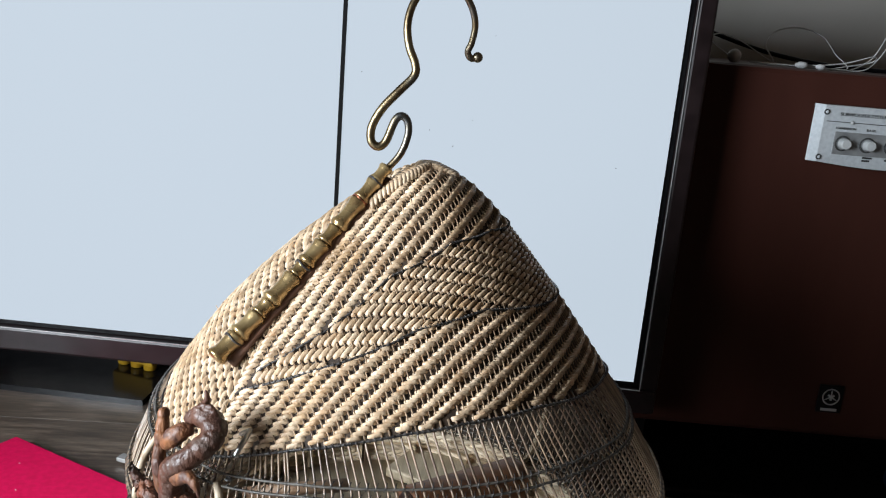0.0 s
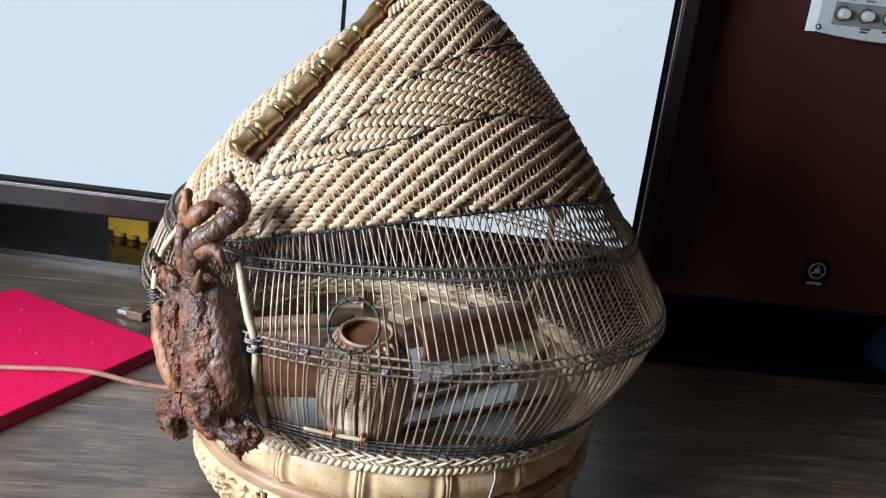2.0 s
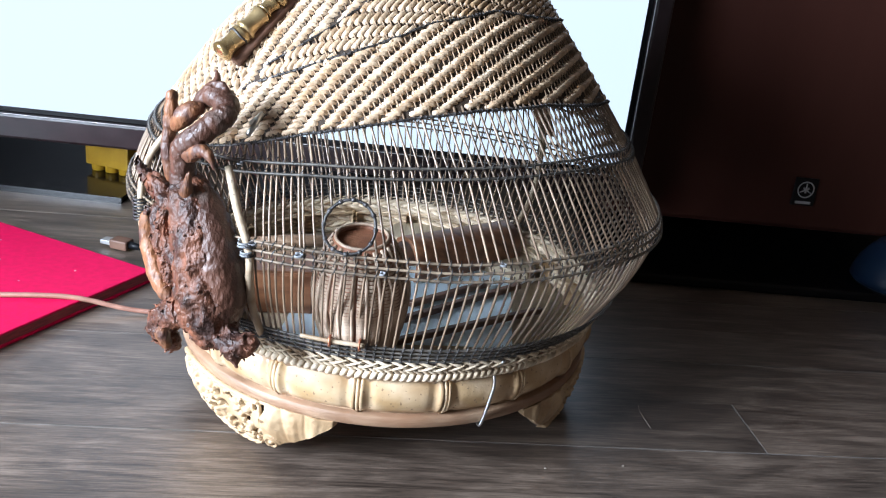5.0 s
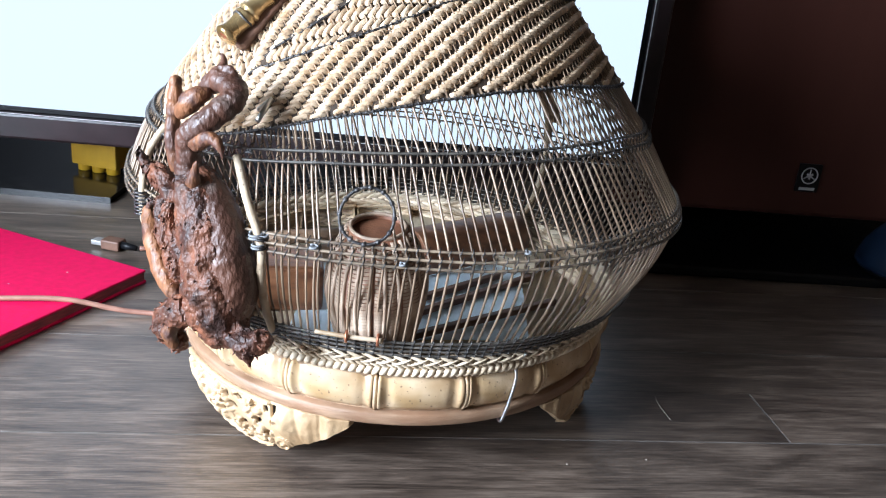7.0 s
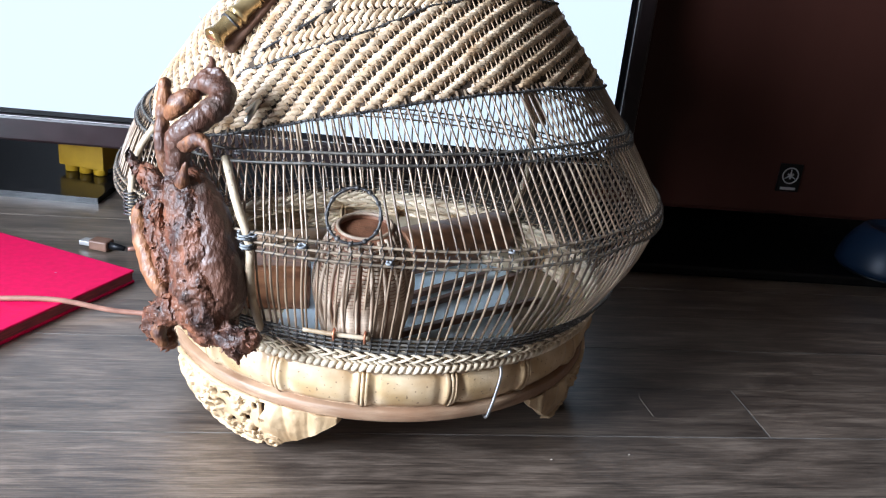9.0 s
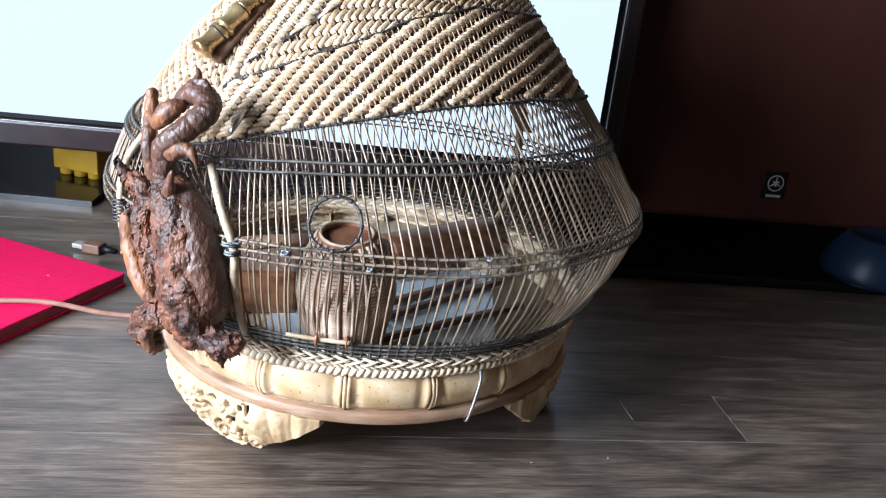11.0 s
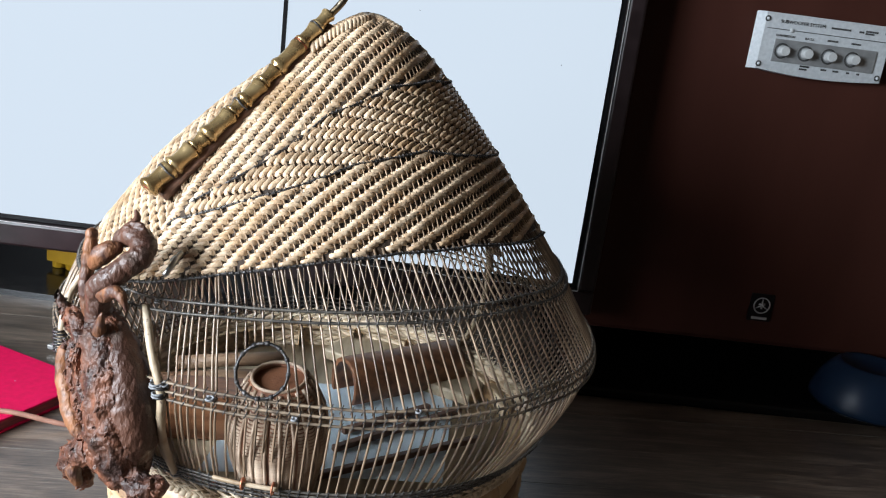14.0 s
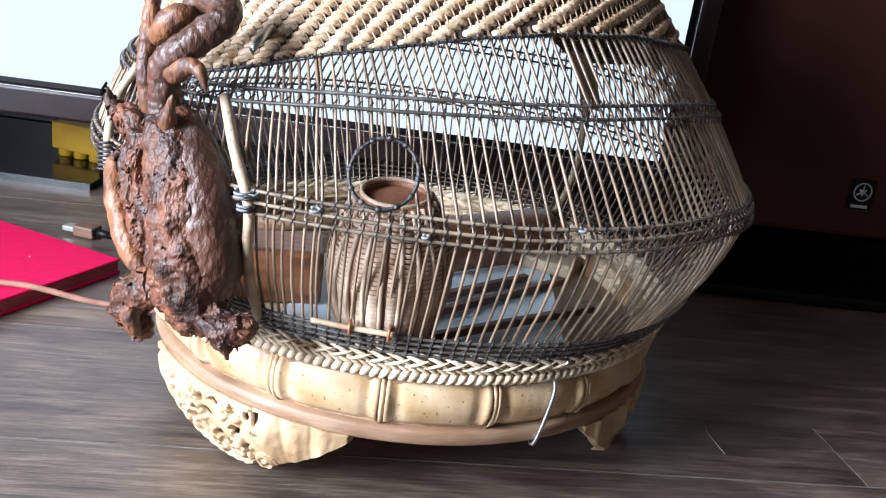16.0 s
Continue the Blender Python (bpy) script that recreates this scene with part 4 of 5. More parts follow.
part("lower_wall", Shape().grid([[skin(4 * i, 0.050 + 0.0108 * k, 0.0) for k in range(5)] for i in range(90)], close_u=True), M_RIB, cage, "brown ribs behind the weave")

# ---------------------------------------------------------------- brass grip and hook
A, B = Vector((-0.004, 0.012, 0.2615)), Vector((0.0815, 0.107, 0.3775))
fd = (B - A).normalized()
prof = []
L = (B - A).length
random.seed(4)
cuts = [0.0, 0.125, 0.235, 0.30, 0.44, 0.50, 0.61, 0.69, 0.83, 0.925, 1.0]
for i in range(len(cuts) - 1):
    a, b = cuts[i], cuts[i + 1]
    big = (0.0060, 0.0060, 0.0052, 0.0059, 0.0051, 0.0056, 0.0050, 0.0055, 0.0050, 0.0046)[i]
    for u, k in ((0.0, 0.76), (0.04, 1.02), (0.10, 1.20), (0.18, 1.14), (0.28, 0.95), (0.5, 0.90), (0.75, 0.96), (0.90, 1.14), (0.96, 1.12), (0.99, 0.84)):
        prof.append((a + (b - a) * u, big * k))
prof.append((1.0, 0.005))
grip = part("grip", Shape().tube([A + fd * L * s - Vector((0, 0, 0.004)) * math.sin(math.pi * s) for s, _ in prof], [r for _, r in prof], 20), M_BRASS, cage, "ribbed brass grip like jointed bamboo")
for s in (0.10, 0.49, 0.83, 0.925):
    c = A + fd * L * s - Vector((0, 0, 0.004)) * math.sin(math.pi * s)
    s1 = fd.orthogonal().normalized()
    s2 = fd.cross(s1)
    part("tie", Shape().tube([c + (s1 * math.cos(t * math.pi / 8) + s2 * math.sin(t * math.pi / 8)) * (0.0062 - 0.0012 * s) + fd * 0.0006 * math.sin(t) for t in range(16)], 0.0008, 5, True), M_COPPER if s in (0.83,) else M_DARK, grip, "thin wire tie")
under = Shape().tube([A + fd * L * s + Vector((0.0045, 0.004, -0.0075)) for s in (0.03, 0.3, 0.6, 0.98)], 0.0052, 10)
part("grip_bed", under, M_SLAT, grip, "dark wood bed under the grip")
HOOK = [(0.0815, 0.107, 0.376), (0.0905, 0.109, 0.388), (0.0945, 0.110, 0.402), (0.0930, 0.110, 0.411), (0.0885, 0.109, 0.4135), (0.0845, 0.108, 0.409), (0.0800, 0.107, 0.396), (0.0750, 0.106, 0.3915),
        (0.0698, 0.106, 0.395), (0.0695, 0.107, 0.405), (0.0760, 0.108, 0.418), (0.0870, 0.110, 0.431), (0.0955, 0.112, 0.441), (0.0955, 0.113, 0.449), (0.0905, 0.114, 0.460), (0.0880, 0.116, 0.474),
        (0.0905, 0.119, 0.488), (0.0980, 0.123, 0.500), (0.1090, 0.128, 0.5045), (0.1200, 0.133, 0.5005), (0.1280, 0.138, 0.490), (0.1315, 0.142, 0.478), (0.1300, 0.145, 0.466), (0.1275, 0.147, 0.459), (0.1300, 0.149, 0.4545), (0.1345, 0.151, 0.4555)]
hp = spline(HOOK, 6)
hook = part("hook", Shape().tube(hp, [0.0024 + 0.0006 * math.sin(math.pi * min(1, i / 110)) for i in range(len(hp))], 12), M_WIREBR, cage, "bent dull brass hanging hook")
part("tip", Shape().ball(HOOK[-1], 0.0038, 14, 10), M_WIREBR, hook, "small brass ball tip")

# ---------------------------------------------------------------- root ornament
root = Shape()


def limb(pts, rads, wob=0.25, sides=16, n=7, ring=0.0):
    p = spline(pts, n)
    r = np.interp(np.linspace(0, len(rads) - 1, len(p)), range(len(rads)), rads)
    r = [q * (1 - ring * (0.55 if i % 6 == 3 else 0.12 * math.sin(i * 2.1))) for i, q in enumerate(r)]
    root.tube(p, list(r), sides, False, wob)
    root.ball(p[0], r[0] * 0.98, 12, 8, (1, 1, 1), 0.2)
    root.ball(p[-1], r[-1] * 0.98, 12, 8, (1, 1, 1), 0.2)


# rough body with its two feet, the ragged ear and the grey stubs
limb([(-0.006, -0.038, 0.193), (-0.002, -0.044, 0.185), (0.004, -0.050, 0.168), (0.009, -0.054, 0.149), (0.012, -0.056, 0.133), (0.013, -0.056, 0.121), (0.015, -0.055, 0.110)],
     [0.0096, 0.0134, 0.0166, 0.0188, 0.0195, 0.0185, 0.0150], 0.16, 24)
limb([(-0.033, -0.024, 0.189), (-0.028, -0.029, 0.187), (-0.023, -0.034, 0.183), (-0.014, -0.040, 0.176)], [0.0042, 0.0060, 0.0055, 0.006], 0.5)
limb([(-0.044, -0.018, 0.197), (-0.042, -0.018, 0.191), (-0.036, -0.022, 0.186), (-0.028, -0.029, 0.182)], [0.0014, 0.0032, 0.0040, 0.0050], 0.2)
limb([(-0.005, -0.049, 0.115), (-0.015, -0.046, 0.110), (-0.021, -0.043, 0.103), (-0.021, -0.041, 0.094), (-0.015, -0.043, 0.089)], [0.0100, 0.0092, 0.0088, 0.0080, 0.0060], 0.35, 18)
limb([(0.019, -0.060, 0.113), (0.027, -0.067, 0.109), (0.035, -0.071, 0.108), (0.041, -0.071, 0.110)], [0.0092, 0.0076, 0.0076, 0.0066], 0.35, 18)
limb([(0.031, -0.074, 0.107), (0.034, -0.075, 0.101)], [0.0058, 0.0034], 0.4)
limb([(-0.017, -0.045, 0.176), (-0.016, -0.048, 0.164), (-0.012, -0.052, 0.154), (-0.005, -0.056, 0.145)], [0.0028, 0.0040, 0.0040, 0.0036], 0.15)
limb([(-0.026, -0.033, 0.172), (-0.023, -0.037, 0.160), (-0.019, -0.041, 0.147), (-0.014, -0.045, 0.134)], [0.0050, 0.0064, 0.0062, 0.0056], 0.35, 18)
limb([(-0.016, -0.050, 0.166), (-0.018, -0.050, 0.171), (-0.017, -0.049, 0.176)], [0.0034, 0.0040, 0.0026], 0.1)
limb([(-0.037, -0.025, 0.157), (-0.038, -0.024, 0.165), (-0.031, -0.027, 0.172), (-0.022, -0.033, 0.177)], [0.0018, 0.0017, 0.0017, 0.0020], 0.1)
ROOTV = list(root.v)
root_ob = part("root_ornament", root, M_ROOT, cage, "gnarled red-brown varnished root fixed to the cage front")
root = Shape()
# smooth flank, ringed neck and coiled head
limb([(0.003, -0.0445, 0.186), (0.0115, -0.051, 0.170), (0.0175, -0.056, 0.151), (0.0205, -0.058, 0.135), (0.0195, -0.0565, 0.121)], [0.0110, 0.0136, 0.0156, 0.0152, 0.0126], 0.03, 28)
limb([(-0.006, -0.040, 0.190), (-0.008, -0.041, 0.199), (-0.007, -0.044, 0.208)], [0.0096, 0.0080, 0.0068], 0.10, ring=0.22)
limb([(-0.008, -0.044, 0.209), (-0.006, -0.047, 0.217), (0.002, -0.050, 0.224), (0.010, -0.049, 0.231), (0.0165, -0.044, 0.237), (0.0155, -0.037, 0.243), (0.007, -0.033, 0.245), (-0.001, -0.030, 0.241)],
     [0.0064, 0.0067, 0.0067, 0.0068, 0.0073, 0.0075, 0.0066, 0.0052], 0.06, 18, 9, ring=0.18)
limb([(0.000, -0.030, 0.245), (0.004, -0.033, 0.250), (0.009, -0.035, 0.254)], [0.0028, 0.0020, 0.0006], 0.5)
limb([(0.009, -0.033, 0.249), (0.013, -0.036, 0.253), (0.017, -0.037, 0.251)], [0.0028, 0.0020, 0.0006], 0.5)
limb([(0.005, -0.034, 0.249), (0.0085, -0.030, 0.255), (0.0065, -0.028, 0.259)], [0.0030, 0.0020, 0.0006], 0.5)
neck_ob = part("root_neck", root, M_ROOTSMOOTH, root_ob, "smooth ringed brown neck and flank of the root")
root = Shape()
# orange limb, thumb, lump in the coil, thorn and horn
limb([(-0.039, -0.023, 0.163), (-0.035, -0.029, 0.153), (-0.029, -0.035, 0.140), (-0.022, -0.042, 0.129), (-0.016, -0.046, 0.122)], [0.0034, 0.0056, 0.0064, 0.0062, 0.0046], 0.15, 18)
limb([(-0.019, -0.028, 0.242), (-0.019, -0.030, 0.232), (-0.020, -0.031, 0.221), (-0.020, -0.033, 0.210), (-0.018, -0.032, 0.195)], [0.0034, 0.0043, 0.0039, 0.0043, 0.0047], 0.08, 16, 8, ring=0.22)
limb([(-0.013, -0.036, 0.227), (-0.008, -0.039, 0.233), (-0.003, -0.039, 0.237), (0.000, -0.038, 0.238)], [0.0044, 0.0060, 0.0056, 0.0040], 0.10)
limb([(-0.003, -0.051, 0.189), (-0.001, -0.055, 0.196), (0.0015, -0.058, 0.206)], [0.0046, 0.0036, 0.0007], 0.08)
limb([(-0.001, -0.050, 0.214), (0.008, -0.056, 0.219), (0.014, -0.060, 0.217), (0.0165, -0.061, 0.210)], [0.0050, 0.0038, 0.0027, 0.0006], 0.08)
limb([(-0.016, -0.049, 0.107), (-0.019, -0.049, 0.098), (-0.016, -0.049, 0.090)], [0.0034, 0.0048, 0.0030], 0.2)
limb_ob = part("root_limb", root, M_ROOTPALE, root_ob, "smoother orange-brown root limbs")

rmod = root_ob.modifiers.new("remesh", "REMESH")
rmod.mode, rmod.voxel_size, rmod.use_smooth_shade = "VOXEL", 0.0007, True
tex = bpy.data.textures.new("bark", "CLOUDS")
tex.noise_scale, tex.noise_depth = 0.0050, 6
dm = root_ob.modifiers.new("bark", "DISPLACE")
dm.texture, dm.strength, dm.mid_level, dm.texture_coords = tex, 0.0022, 0.5, "GLOBAL"
for ob_ in (limb_ob, neck_ob):
    rm2 = ob_.modifiers.new("remesh", "REMESH")
    rm2.mode, rm2.voxel_size, rm2.use_smooth_shade = "VOXEL", 0.0009, True
    d2 = ob_.modifiers.new("bark", "DISPLACE")
    d2.texture, d2.strength, d2.mid_level, d2.texture_coords = tex, 0.0013 if ob_ is limb_ob else 0.0011, 0.5, "GLOBAL"
fine = bpy.data.textures.new("fibre", "CLOUDS")
fine.noise_scale, fine.noise_depth = 0.0020, 4
f3 = root_ob.modifiers.new("fibre", "DISPLACE")
f3.texture, f3.strength, f3.mid_level, f3.texture_coords = fine, 0.0012, 0.5, "GLOBAL"
fibres = Shape()
random.seed(31)
for _ in range(450):
    c = Vector(random.choice(ROOTV))
    if c.z > 0.155 and random.random() < 0.7:
        continue
    out = Vector((c.x - 0.006, c.y + 0.040, 0)).normalized()
    side = Vector((random.uniform(-1, 1), random.uniform(-1, 1), random.uniform(-1, 1))).normalized()
    p0 = c + out * 0.0002
    ln = random.uniform(0.0016, 0.0042)
    p1 = p0 + side * ln * 0.6 + out * ln * 0.35
    fibres.tube([p0 - out * 0.001, p0 + side * ln * 0.3 + out * ln * 0.35, p1 + out * ln * 0.2], [0.0007, 0.0006, 0.0002], 4)
for _ in range(420):
    c = Vector(random.choice(ROOTV))
    if c.x > 0.006 and c.z > 0.10:
        continue
    out = Vector((c.x - 0.006, c.y + 0.040, 0)).normalized()
    a1 = out.cross(Vector((random.uniform(-0.6, 0.6), random.uniform(-0.6, 0.6), 1))).normalized()
    a2 = out.cross(a1).normalized()
    w, h = random.uniform(0.0004, 0.0010), random.uniform(0.0006, 0.0018)
    lift = random.uniform(0.0004, 0.0016)
    fibres.grid([[c + a1 * w * u + a2 * h * v + out * (0.0006 + lift * (v + 1) * 0.5 - 0.0005 * u * u) for v in (-1, 0, 1)] for u in (-1, 0, 1)])
part("bark_fibres", fibres, M_ROOT, root_ob, "small torn bark fibres", kind="stuff")
part("nail", Shape().tube([skin(-122, 0.226, -0.002), skin(-116, 0.231, 0.010), Vector((0.030, -0.042, 0.2275))], 0.0016, 8), M_STEEL, cage, "bright steel pin")

# ---------------------------------------------------------------- inside the cage
part("cage_floor", Shape().lathe([(0, 0.0625), (0.150, 0.0625), (0.150, 0.0665), (0, 0.0665)], (CX, CY), 64), M_TAN, cage, "pale boarded cage floor")
sheet = thing("liner_sheet", "pale blue sheet lying on the cage floor", "sheet")
part("sheet", Shape().grid([[(0.035 + 0.168 * i / 8, 0.016 + 0.150 * j / 8 + 0.03 * i / 8, 0.0675 + 0.0012 * noise.noise(Vector((i, j, 0)) * 0.6)) for j in range(9)] for i in range(9)]), M_SHEET, sheet)
for a, b in (((0.122, 0.092), (0.184, 0.153)), ((0.120, 0.064), (0.210, 0.156)), ((0.112, 0.022), (0.226, 0.111))):
    sl_ = thing("floor_slat", "thin dark wooden slat over the cage floor", "slat", "slats on the cage floor")
    a3, b3 = Vector((*a, 0.0755)), Vector((*b, 0.0755))
    dd = (b3 - a3).normalized()
    mm = Matrix.Translation((a3 + b3) / 2) @ Matrix.Rotation(math.atan2(dd.y, dd.x), 4, "Z")
    hl_ = (b3 - a3).length / 2
    part("strip", Shape().box((-hl_, -0.0026, -0.0065), (hl_, 0.0026, -0.0015), mm), M_SLAT, sl_, "", False, 0.0008)
bd = thing("pale_board", "pale wooden board lying at the back of the cage floor", "board")
part("panel", Shape().box((-0.075, -0.035, 0.0), (0.075, 0.035, 0.010), pose(0.160, 0.232, 0.0672, 0, 0, -22)), M_TAN, bd, "", False, 0.002)
tr = thing("bamboo_piece", "brown half-round bamboo piece lying inside the cage", "bamboo piece")
rows = []
tm = pose(0.154, 0.189, 0.0672, 0, 0, 40)
for i in range(9):
    x = -0.057 + 0.114 * i / 8
    arc = [(0.021 * math.cos(radians(t)), 0.014 + 0.023 * math.sin(radians(t))) for t in range(-30, 211, 20)]
    inn = [(0.017 * math.cos(radians(t)), 0.012 + 0.021 * math.sin(radians(t))) for t in range(210, -31, -20)]
    rows.append([tm @ Vector((x, y, z)) for y, z in arc + inn])
part("shell", Shape().grid(rows, close_v=True, cap=True), M_BROWN, tr, "", True, 0.0008)
for a, b, r in (((-0.03, 0.145, 0.082), (0.055, 0.175, 0.086), 0.006), ((-0.035, 0.12, 0.076), (0.06, 0.155, 0.078), 0.0075)):
    pe = thing("perch", "tan wooden perch rod low inside the cage", "perch", "perches in the cage")
    part("rod", Shape().tube([a, ((a[0] + b[0]) / 2, (a[1] + b[1]) / 2, (a[2] + b[2]) / 2 + 0.001), b], r, 10), M_STRIP, pe)
bb = thing("wood_block", "brown wooden block beside the woven jar", "block")
part("block", Shape().box((-0.028, -0.02, 0), (0.028, 0.02, 0.034), pose(0.022, 0.075, 0.0672, 0, 0, 12)), M_BROWN, bb, "", False, 0.003)

JX, JY, JZ = 0.1000, -0.0180, 0.0680
jar = thing("woven_jar", "small woven brown jar with a red-brown inside in the cage", "jar")
JP = [(0.0150, 0.0), (0.0178, 0.006), (0.0212, 0.020), (0.0238, 0.031), (0.0280, 0.048), (0.0300, 0.062), (0.0280, 0.076), (0.0232, 0.088), (0.0166, 0.0985)]
part("shell", Shape().lathe([(0, 0.0)] + JP + [(0.0150, 0.0985), (0.0206, 0.088), (0.0262, 0.074), (0.0276, 0.060), (0.0212, 0.03), (0.0145, 0.004), (0, 0.003)], (0, 0), 40), M_JARIN, jar, "red-brown lining")
jz, jr = [z for _, z in JP], [r for r, _ in JP]
coil = Shape()
NS, NR = 22, 45
for k in range(NS):
    a = 360 * k / NS
    for j in range(NR):
        z = 0.003 + 0.0021 * j
        c = a + (1.6 if k % 2 else -1.0)
        rows = []
        for i in range(4):
            u = -1 + 2 * i / 3
            rr_ = float(np.interp(z, jz, jr)) + 0.0003 + 0.0008 * (1 - u * u)
            rows.append([(rr_ * math.cos(radians(c + 5.6 * u)), rr_ * math.sin(radians(c + 5.6 * u)), z + v) for v in (-0.0009, 0, 0.0009)])
        coil.grid(rows)
    edge_ = [((float(np.interp(z, jz, jr)) + 0.0005) * math.cos(radians(a + 7.5)), (float(np.interp(z, jz, jr)) + 0.0005) * math.sin(radians(a + 7.5)), z) for z in np.linspace(0.002, 0.0975, 16)]
    coil.tube(edge_, 0.0012, 6)
part("weave", coil, M_JAR, jar, "fine brown basket weave")
part("seed", Shape().lathe([(0, 0.0962), (0.009, 0.0958), (0.0165, 0.0950)], (0, 0), 32), M_JARIN, jar, "red-brown filling inside the jar")
part("rim", Shape().tube([(0.0158 * math.cos(t * math.pi / 20), 0.0158 * math.sin(t * math.pi / 20), 0.0986) for t in range(40)], 0.0011, 7, True), M_JAR, jar)
jar.matrix_world = pose(JX, JY, JZ, 9, -1, 0) @ Matrix.Diagonal((1.0, 1.0, 1.06, 1.0))

# ---------------------------------------------------------------- wooden stand
stand = thing("cage_stand", "pale wooden cage stand carved like jointed bamboo with pierced feet", "stand")
RB = 0.1590
part("platform", Shape().lathe([(0, 0.049), (0.1535, 0.049), (0.1535, 0.058), (0, 0.058)], (CX, CY), 80), M_STRIP, stand, "plain wooden platform")
part("lower_strip", Shape().lathe([(0.149, 0.047), (RB - 0.001, 0.047), (RB, 0.048), (RB, 0.0540), (RB - 0.001, 0.0550), (0.149, 0.0550)], (CX, CY), 120), M_STRIP, stand, "flat pinkish-brown wooden strip")
NODE0 = -89.6
sec = Shape()
SP = [(RB - 0.0125, 0.0855), (RB - 0.0070, 0.0850), (RB - 0.0028, 0.0825), (RB + 0.0004, 0.0775), (RB + 0.0017, 0.071), (RB + 0.0009, 0.065), (RB - 0.0016, 0.0595), (RB - 0.0050, 0.0560), (RB - 0.0125, 0.0553)]
rows = []
for i in range(25):
    u = i / 24
    e = 1.0 + 0.016 * math.exp(-(min(u, 1 - u) / 0.045) ** 2) - 0.010 * math.exp(-((min(u, 1 - u) - 0.10) / 0.05) ** 2)
    t = radians(0.62 + 18.76 * u)
    rows.append([((RB - 0.0125 + (r - RB + 0.0125) * (1 + (e - 1) * 12)) * math.cos(t), (RB - 0.0125 + (r - RB + 0.0125) * (1 + (e - 1) * 12)) * math.sin(t), z) for r, z in SP])
sec.grid(rows, cap=True)
sec_me = sec.mesh("bamboo_section")
sec_me.materials.append(M_BAMBOO)
nd = Shape().tube([(r - 0.0006, 0.0, z) for r, z in SP[1:-1]], 0.0022, 8)
nd_me = nd.mesh("joint_groove")
nd_me.materials.append(mat("brown_joint", (0.20, 0.115, 0.05), (0.34, 0.21, 0.10), 40, 0.5))
rd_me = Shape().tube([(r + 0.0011, 0.0, z) for r, z in SP[1:-1]], [0.0008, 0.0012, 0.0014, 0.0014, 0.0014, 0.0012, 0.0008], 8).mesh("joint_ridge")
rd_me.materials.append(M_BAMBOO)
for k in range(18):
    ob = new("bamboo_section", sec_me)
    ob.parent = stand
    ob.matrix_local = pose(CX, CY, 0, 0, 0, NODE0 + 20 * k)
    for pname, pme in (("joint_groove", nd_me), ("joint_ridge", rd_me)):
        ob = new(pname, pme)
        ob.parent = stand
        ob.matrix_local = pose(CX, CY, 0, 0, 0, NODE0 + 20 * k)


random.seed(41)
CARVE = []      # raised ellipses of the carving: place, half length, half width, turn, height; millimetres along and down the foot
for bx, by, tilt in ((-55, 15, 0.3), (-36, 31, 1.0), (-10, 36, 0.1), (12, 30, 0.7), (-27, 12, 0.5), (3, 11, 0.0), (-45, 25, 0.9)):
    for k in range(5):
        t = tilt + k * 2 * math.pi / 5
        CARVE.append((bx + 5.2 * math.cos(t), by + 5.2 * math.sin(t), 3.9, 2.5, t, 0.0026))
    CARVE.append((bx, by, 1.9, 1.9, 0, 0.0029))
for _ in range(34):
    CARVE.append((random.uniform(-70, 19), random.uniform(4, 44), random.uniform(4.5, 7.5), random.uniform(1.4, 2.0), random.uniform(0, math.pi), random.uniform(0.0012, 0.0019)))
EX, EY, EL, EW, ET, EH = (np.array(q) for q in zip(*CARVE))
EC, ES = np.cos(ET), np.sin(ET)
HOLES = []
for col in range(8):
    for row in range(4):
        HOLES.append((-66 + 11.5 * col + 5.7 * (row % 2) + random.uniform(-2, 2), 8 + 10.5 * row + random.uniform(-2, 2), random.uniform(3.0, 4.4), random.uniform(2.0, 2.8), random.uniform(0, math.pi), 0))
OX, OY, OL, OW, OT, _ = (np.array(q) for q in zip(*HOLES))
OC, OS = np.cos(OT), np.sin(OT)


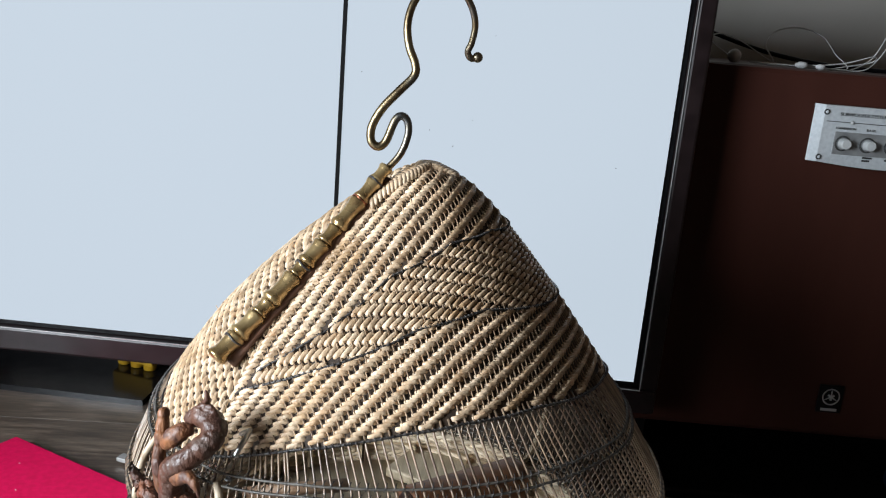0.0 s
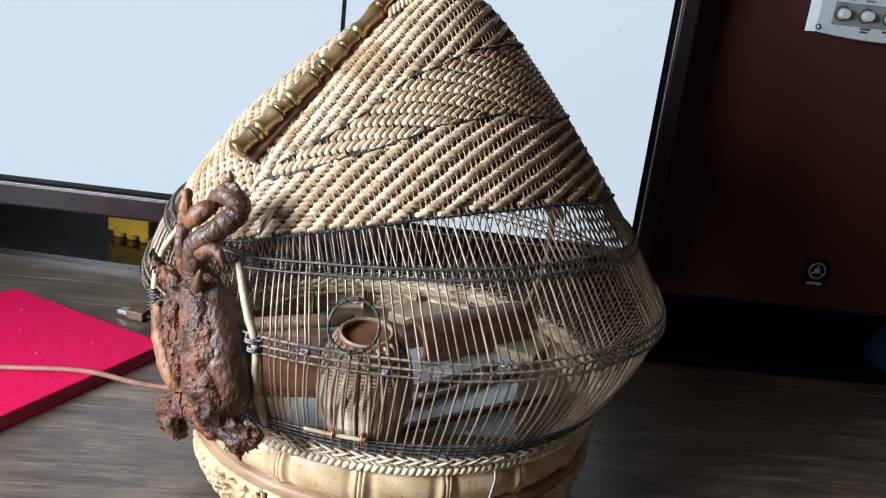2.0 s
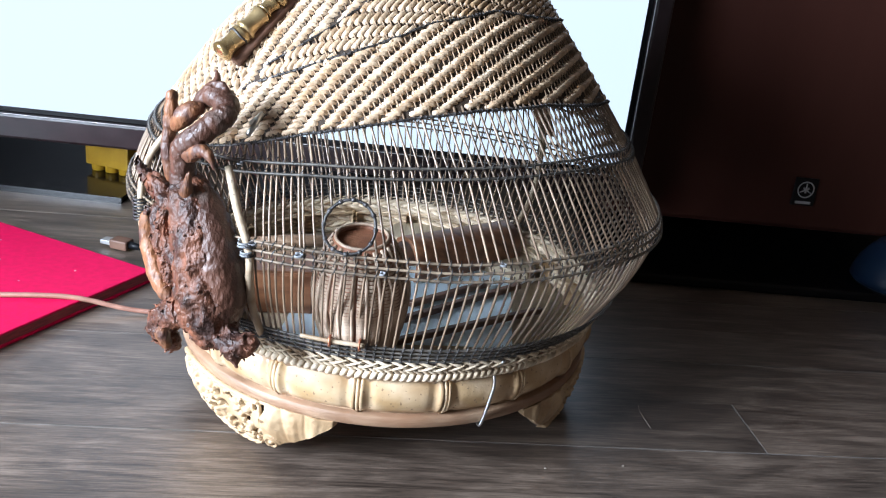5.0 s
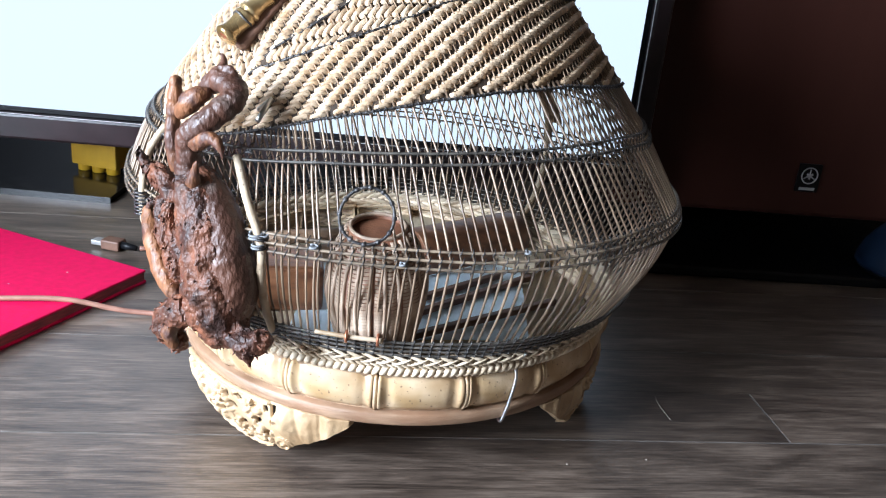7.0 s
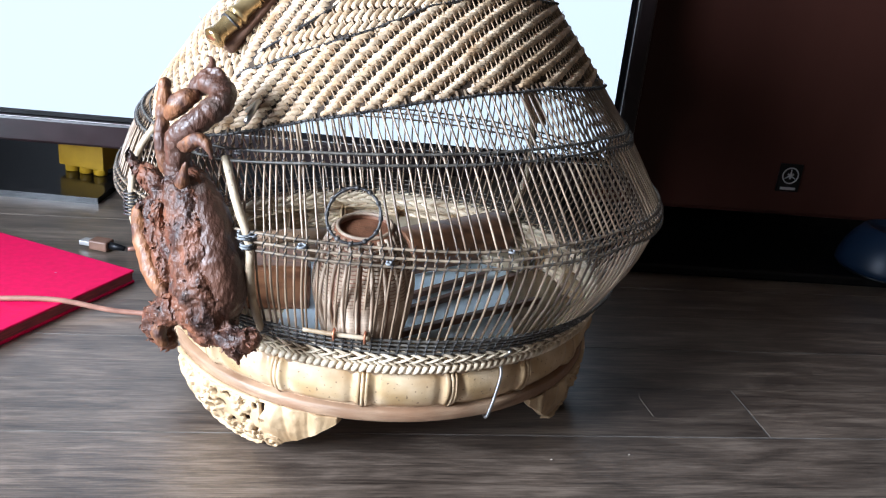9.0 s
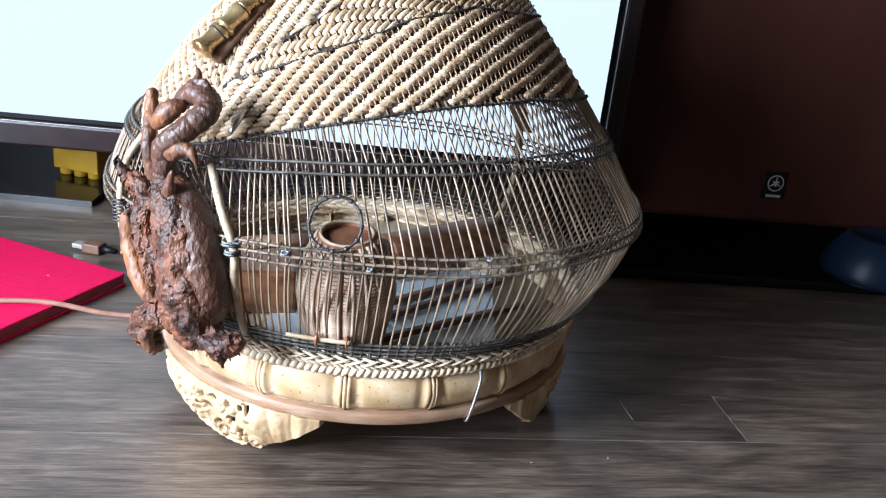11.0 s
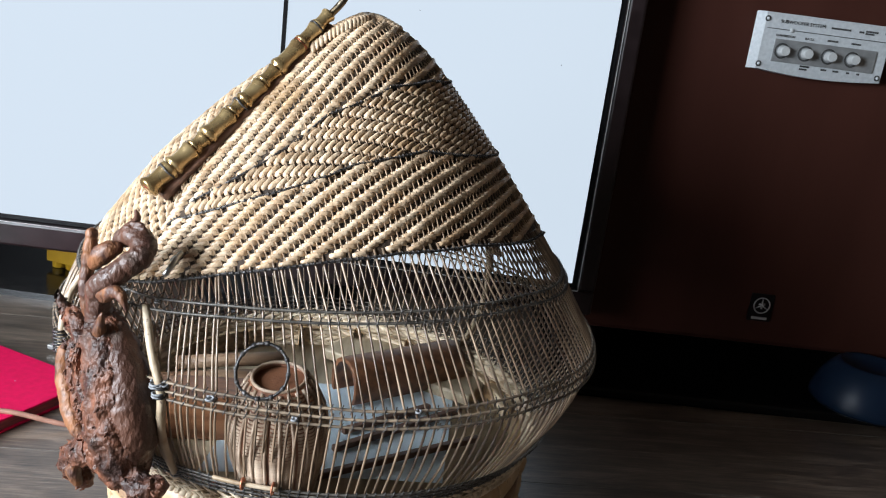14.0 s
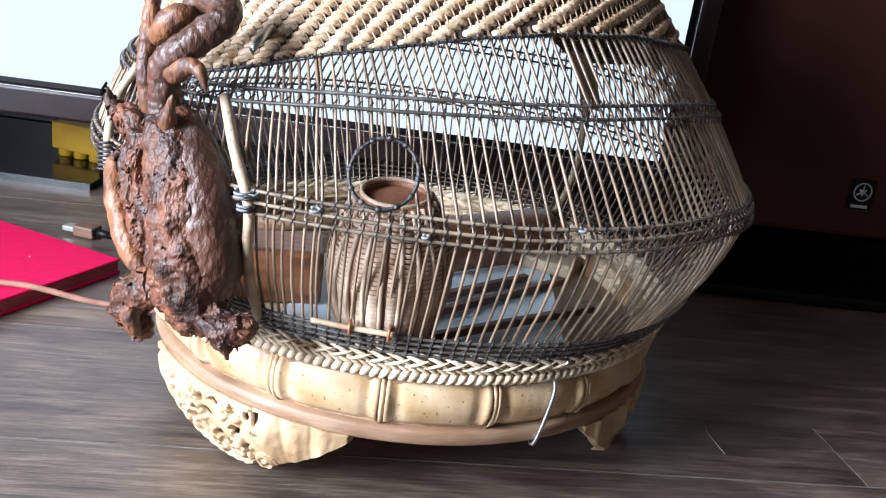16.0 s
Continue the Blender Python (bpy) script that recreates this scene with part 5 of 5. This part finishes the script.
@functools.lru_cache(maxsize=None)
def petal(u, v):
    """Relief of the carved feet: blossoms and leaves between pierced hollows within a plain rim, and a cloud scroll."""
    low = foot_depth(u)
    if u < 0.25:
        if v > low - 0.10 or v < 0.045:
            return 0.0020 + 0.0003 * math.sin(60 * u) - 0.0016 * (low - 0.10 < v < low - 0.075)
        dx, dy = 75 * u - EX, 47 * v - EY
        q = ((dx * EC + dy * ES) / EL) ** 2 + ((dy * EC - dx * ES) / EW) ** 2
        k = q < 1
        h = float((EH[k] * np.sqrt(1 - q[k])).max()) if k.any() else 0.0
        if h < 0.0026:
            dx, dy = 75 * u - OX, 47 * v - OY
            q = float((((dx * OC + dy * OS) / OL) ** 2 + ((dy * OC - dx * OS) / OW) ** 2).min())
            if q < 1:
                return -0.0030
        return 1.3 * h - 0.0011
    if u < 0.31 and 0.04 < v < 0.30 - 3 * (u - 0.25):
        return -0.0030
    h = 0.0005 * math.sin(16 * u + 4 * v) + 0.0005 * noise.noise(Vector((u * 20, v * 9, 2.2))) 
    dx, dy = (u - 0.36) * 75, (v - 0.70) * 47
    d, t = math.hypot(dx, dy), math.atan2(dy, dx)
    if d < 7.5:
        h += 0.0016 * math.cos(d * 1.55 + t) * (1 - d / 7.5) + 0.0012
    h += 0.0028 * math.exp(-((u - 0.40) / 0.06) ** 2 - ((v - 0.22) / 0.2) ** 2) + 0.0026 * math.exp(-((u - 0.60) / 0.07) ** 2 - ((v - 0.26) / 0.22) ** 2)
    h += 0.0016 * math.exp(-((u - 0.80) / 0.05) ** 2) - 0.0007 * math.exp(-((u - 0.49 - 0.08 * v) / 0.022) ** 2) - 0.0006 * math.exp(-((u - 0.71 - 0.05 * v) / 0.018) ** 2)
    return h


def foot_depth(u):
    """How far down the foot reaches, 0 at the strip and 1 at the floor."""
    return float(np.interp(u, [-1, -0.92, -0.75, -0.5, -0.2, 0.0, 0.15, 0.21, 0.245, 0.28, 0.34, 0.39, 0.43, 0.5, 0.62, 0.75, 0.85, 0.93, 1.0],
                           [0.12, 0.42, 0.72, 0.94, 1.0, 0.98, 0.93, 0.87, 0.79, 0.84, 0.85, 0.80, 0.72, 0.65, 0.53, 0.38, 0.24, 0.15, 0.05]))


ft = Shape()
NU, NV = 300, 84
outer, inner = [], []
for i in range(NU + 1):
    u = -1 + 2 * i / NU
    t = radians(27 * u)
    dep = foot_depth(u)
    o, n_ = [], []
    for j in range(NV + 1):
        v = dep * j / NV
        z = 0.0472 * (1 - v)
        edge = min(1.0, (NV - j) / 5.0, (i + 0.01) / 5.0, (NU - i + 0.01) / 5.0)
        r = RB + 0.0005 + 0.001 * math.sin(v * 2.4) - 0.0165 * v * v + petal(u, v) * edge - 0.003 * (1 - edge)
        o.append((r * math.cos(t), r * math.sin(t), z))
        n_.append(((0.1563 - 0.0165 * v * v) * math.cos(t), (0.1563 - 0.0165 * v * v) * math.sin(t), z))
    outer.append(o)
    inner.append(n_)
ft.grid([o + n_[::-1] for o, n_ in zip(outer, inner)], close_v=True, cap=True)
pierced = set()
for i in range(NU + 1):
    u = -1 + 2 * i / NU
    for j in range(NV + 1):
        if 5 < i < NU - 5 and j < NV - 5 and petal(u, foot_depth(u) * j / NV) < -0.0025:
            pierced.update((i * (2 * NV + 2) + j, i * (2 * NV + 2) + 2 * NV + 1 - j))
ft.f = [q for q in ft.f if not all(w in pierced for w in q)]
ft_me = ft.mesh("foot")
ft_me.materials.append(M_CARVE)
for a, side in ((-121, 1), (-20, -1), (100, 1)):
    ob = tagged(new("foot", ft_me), "cream pierced and carved foot with blossoms")
    ob.parent = stand
    ob.matrix_local = pose(CX, CY, 0, 0, 0, a) @ Matrix.Scale(side, 4, (0, 1, 0))
clip = thing("wire_clip", "bent steel wire clip hooked over the stand edge", "wire clip")
part("wire", Shape().tube(spline([skin(-57, 0.097, 0.004), (0.1885, -0.0225, 0.086), (0.1895, -0.0245, 0.077), (0.1880, -0.0255, 0.066), (0.1860, -0.0255, 0.055), (0.1840, -0.0245, 0.046), (0.1825, -0.0225, 0.0440), (0.1815, -0.019, 0.0455)], 6), 0.0011, 8), M_STEEL, clip)

# ---------------------------------------------------------------- floor boards
FA = radians(8.5)
FR = Matrix.Rotation(FA, 4, "Z")
PW, PL = 0.0696, 1.20
BOARD = []      # the strips lie in pairs: a clear joint on one long side, a fine one on the other
for lo, hi in ((0.0008, 0.0001), (0.0001, 0.0008)):
    bm_me = Shape().box((0.0009, lo, -0.0008), (PL - 0.0009, PW - hi, 0.0)).mesh("floor_board", False)
    bm_me.materials.append(M_FLOOR)
    BOARD.append((lo, hi, bm_me))
random.seed(81)
for j in range(-38, 16):
    lo, hi, bm_me = BOARD[j % 2]
    start = 0.4118 if j == 0 else random.uniform(0.55, 0.70) if j < 0 else random.uniform(0.10, 0.18)
    for k in range(-3, 4):
        m = FR @ pose(start + k * PL, -0.0049 + j * PW, 0.0)
        c = m @ Vector((PL / 2, PW / 2, 0))
        if not Y0 - 0.02 < c.y < Y1 + 0.02:
            continue
        a0 = max(0.0, (X0 - 0.04 - m.translation.x) / math.cos(FA))          # boards are cut at the walls
        a1 = min(PL, (X1 + 0.04 - m.translation.x) / math.cos(FA))
        if a1 - a0 < 0.03:
            continue
        me = bm_me
        if a0 > 0 or a1 < PL:
            me = Shape().box((a0 + 0.0009, lo, -0.0008), (a1 - 0.0009, PW - hi, 0.0)).mesh("floor_board", False)
            me.materials.append(M_FLOOR)
        ob = new("floor_board", me)
        ob.parent = floor
        ob.matrix_local = m
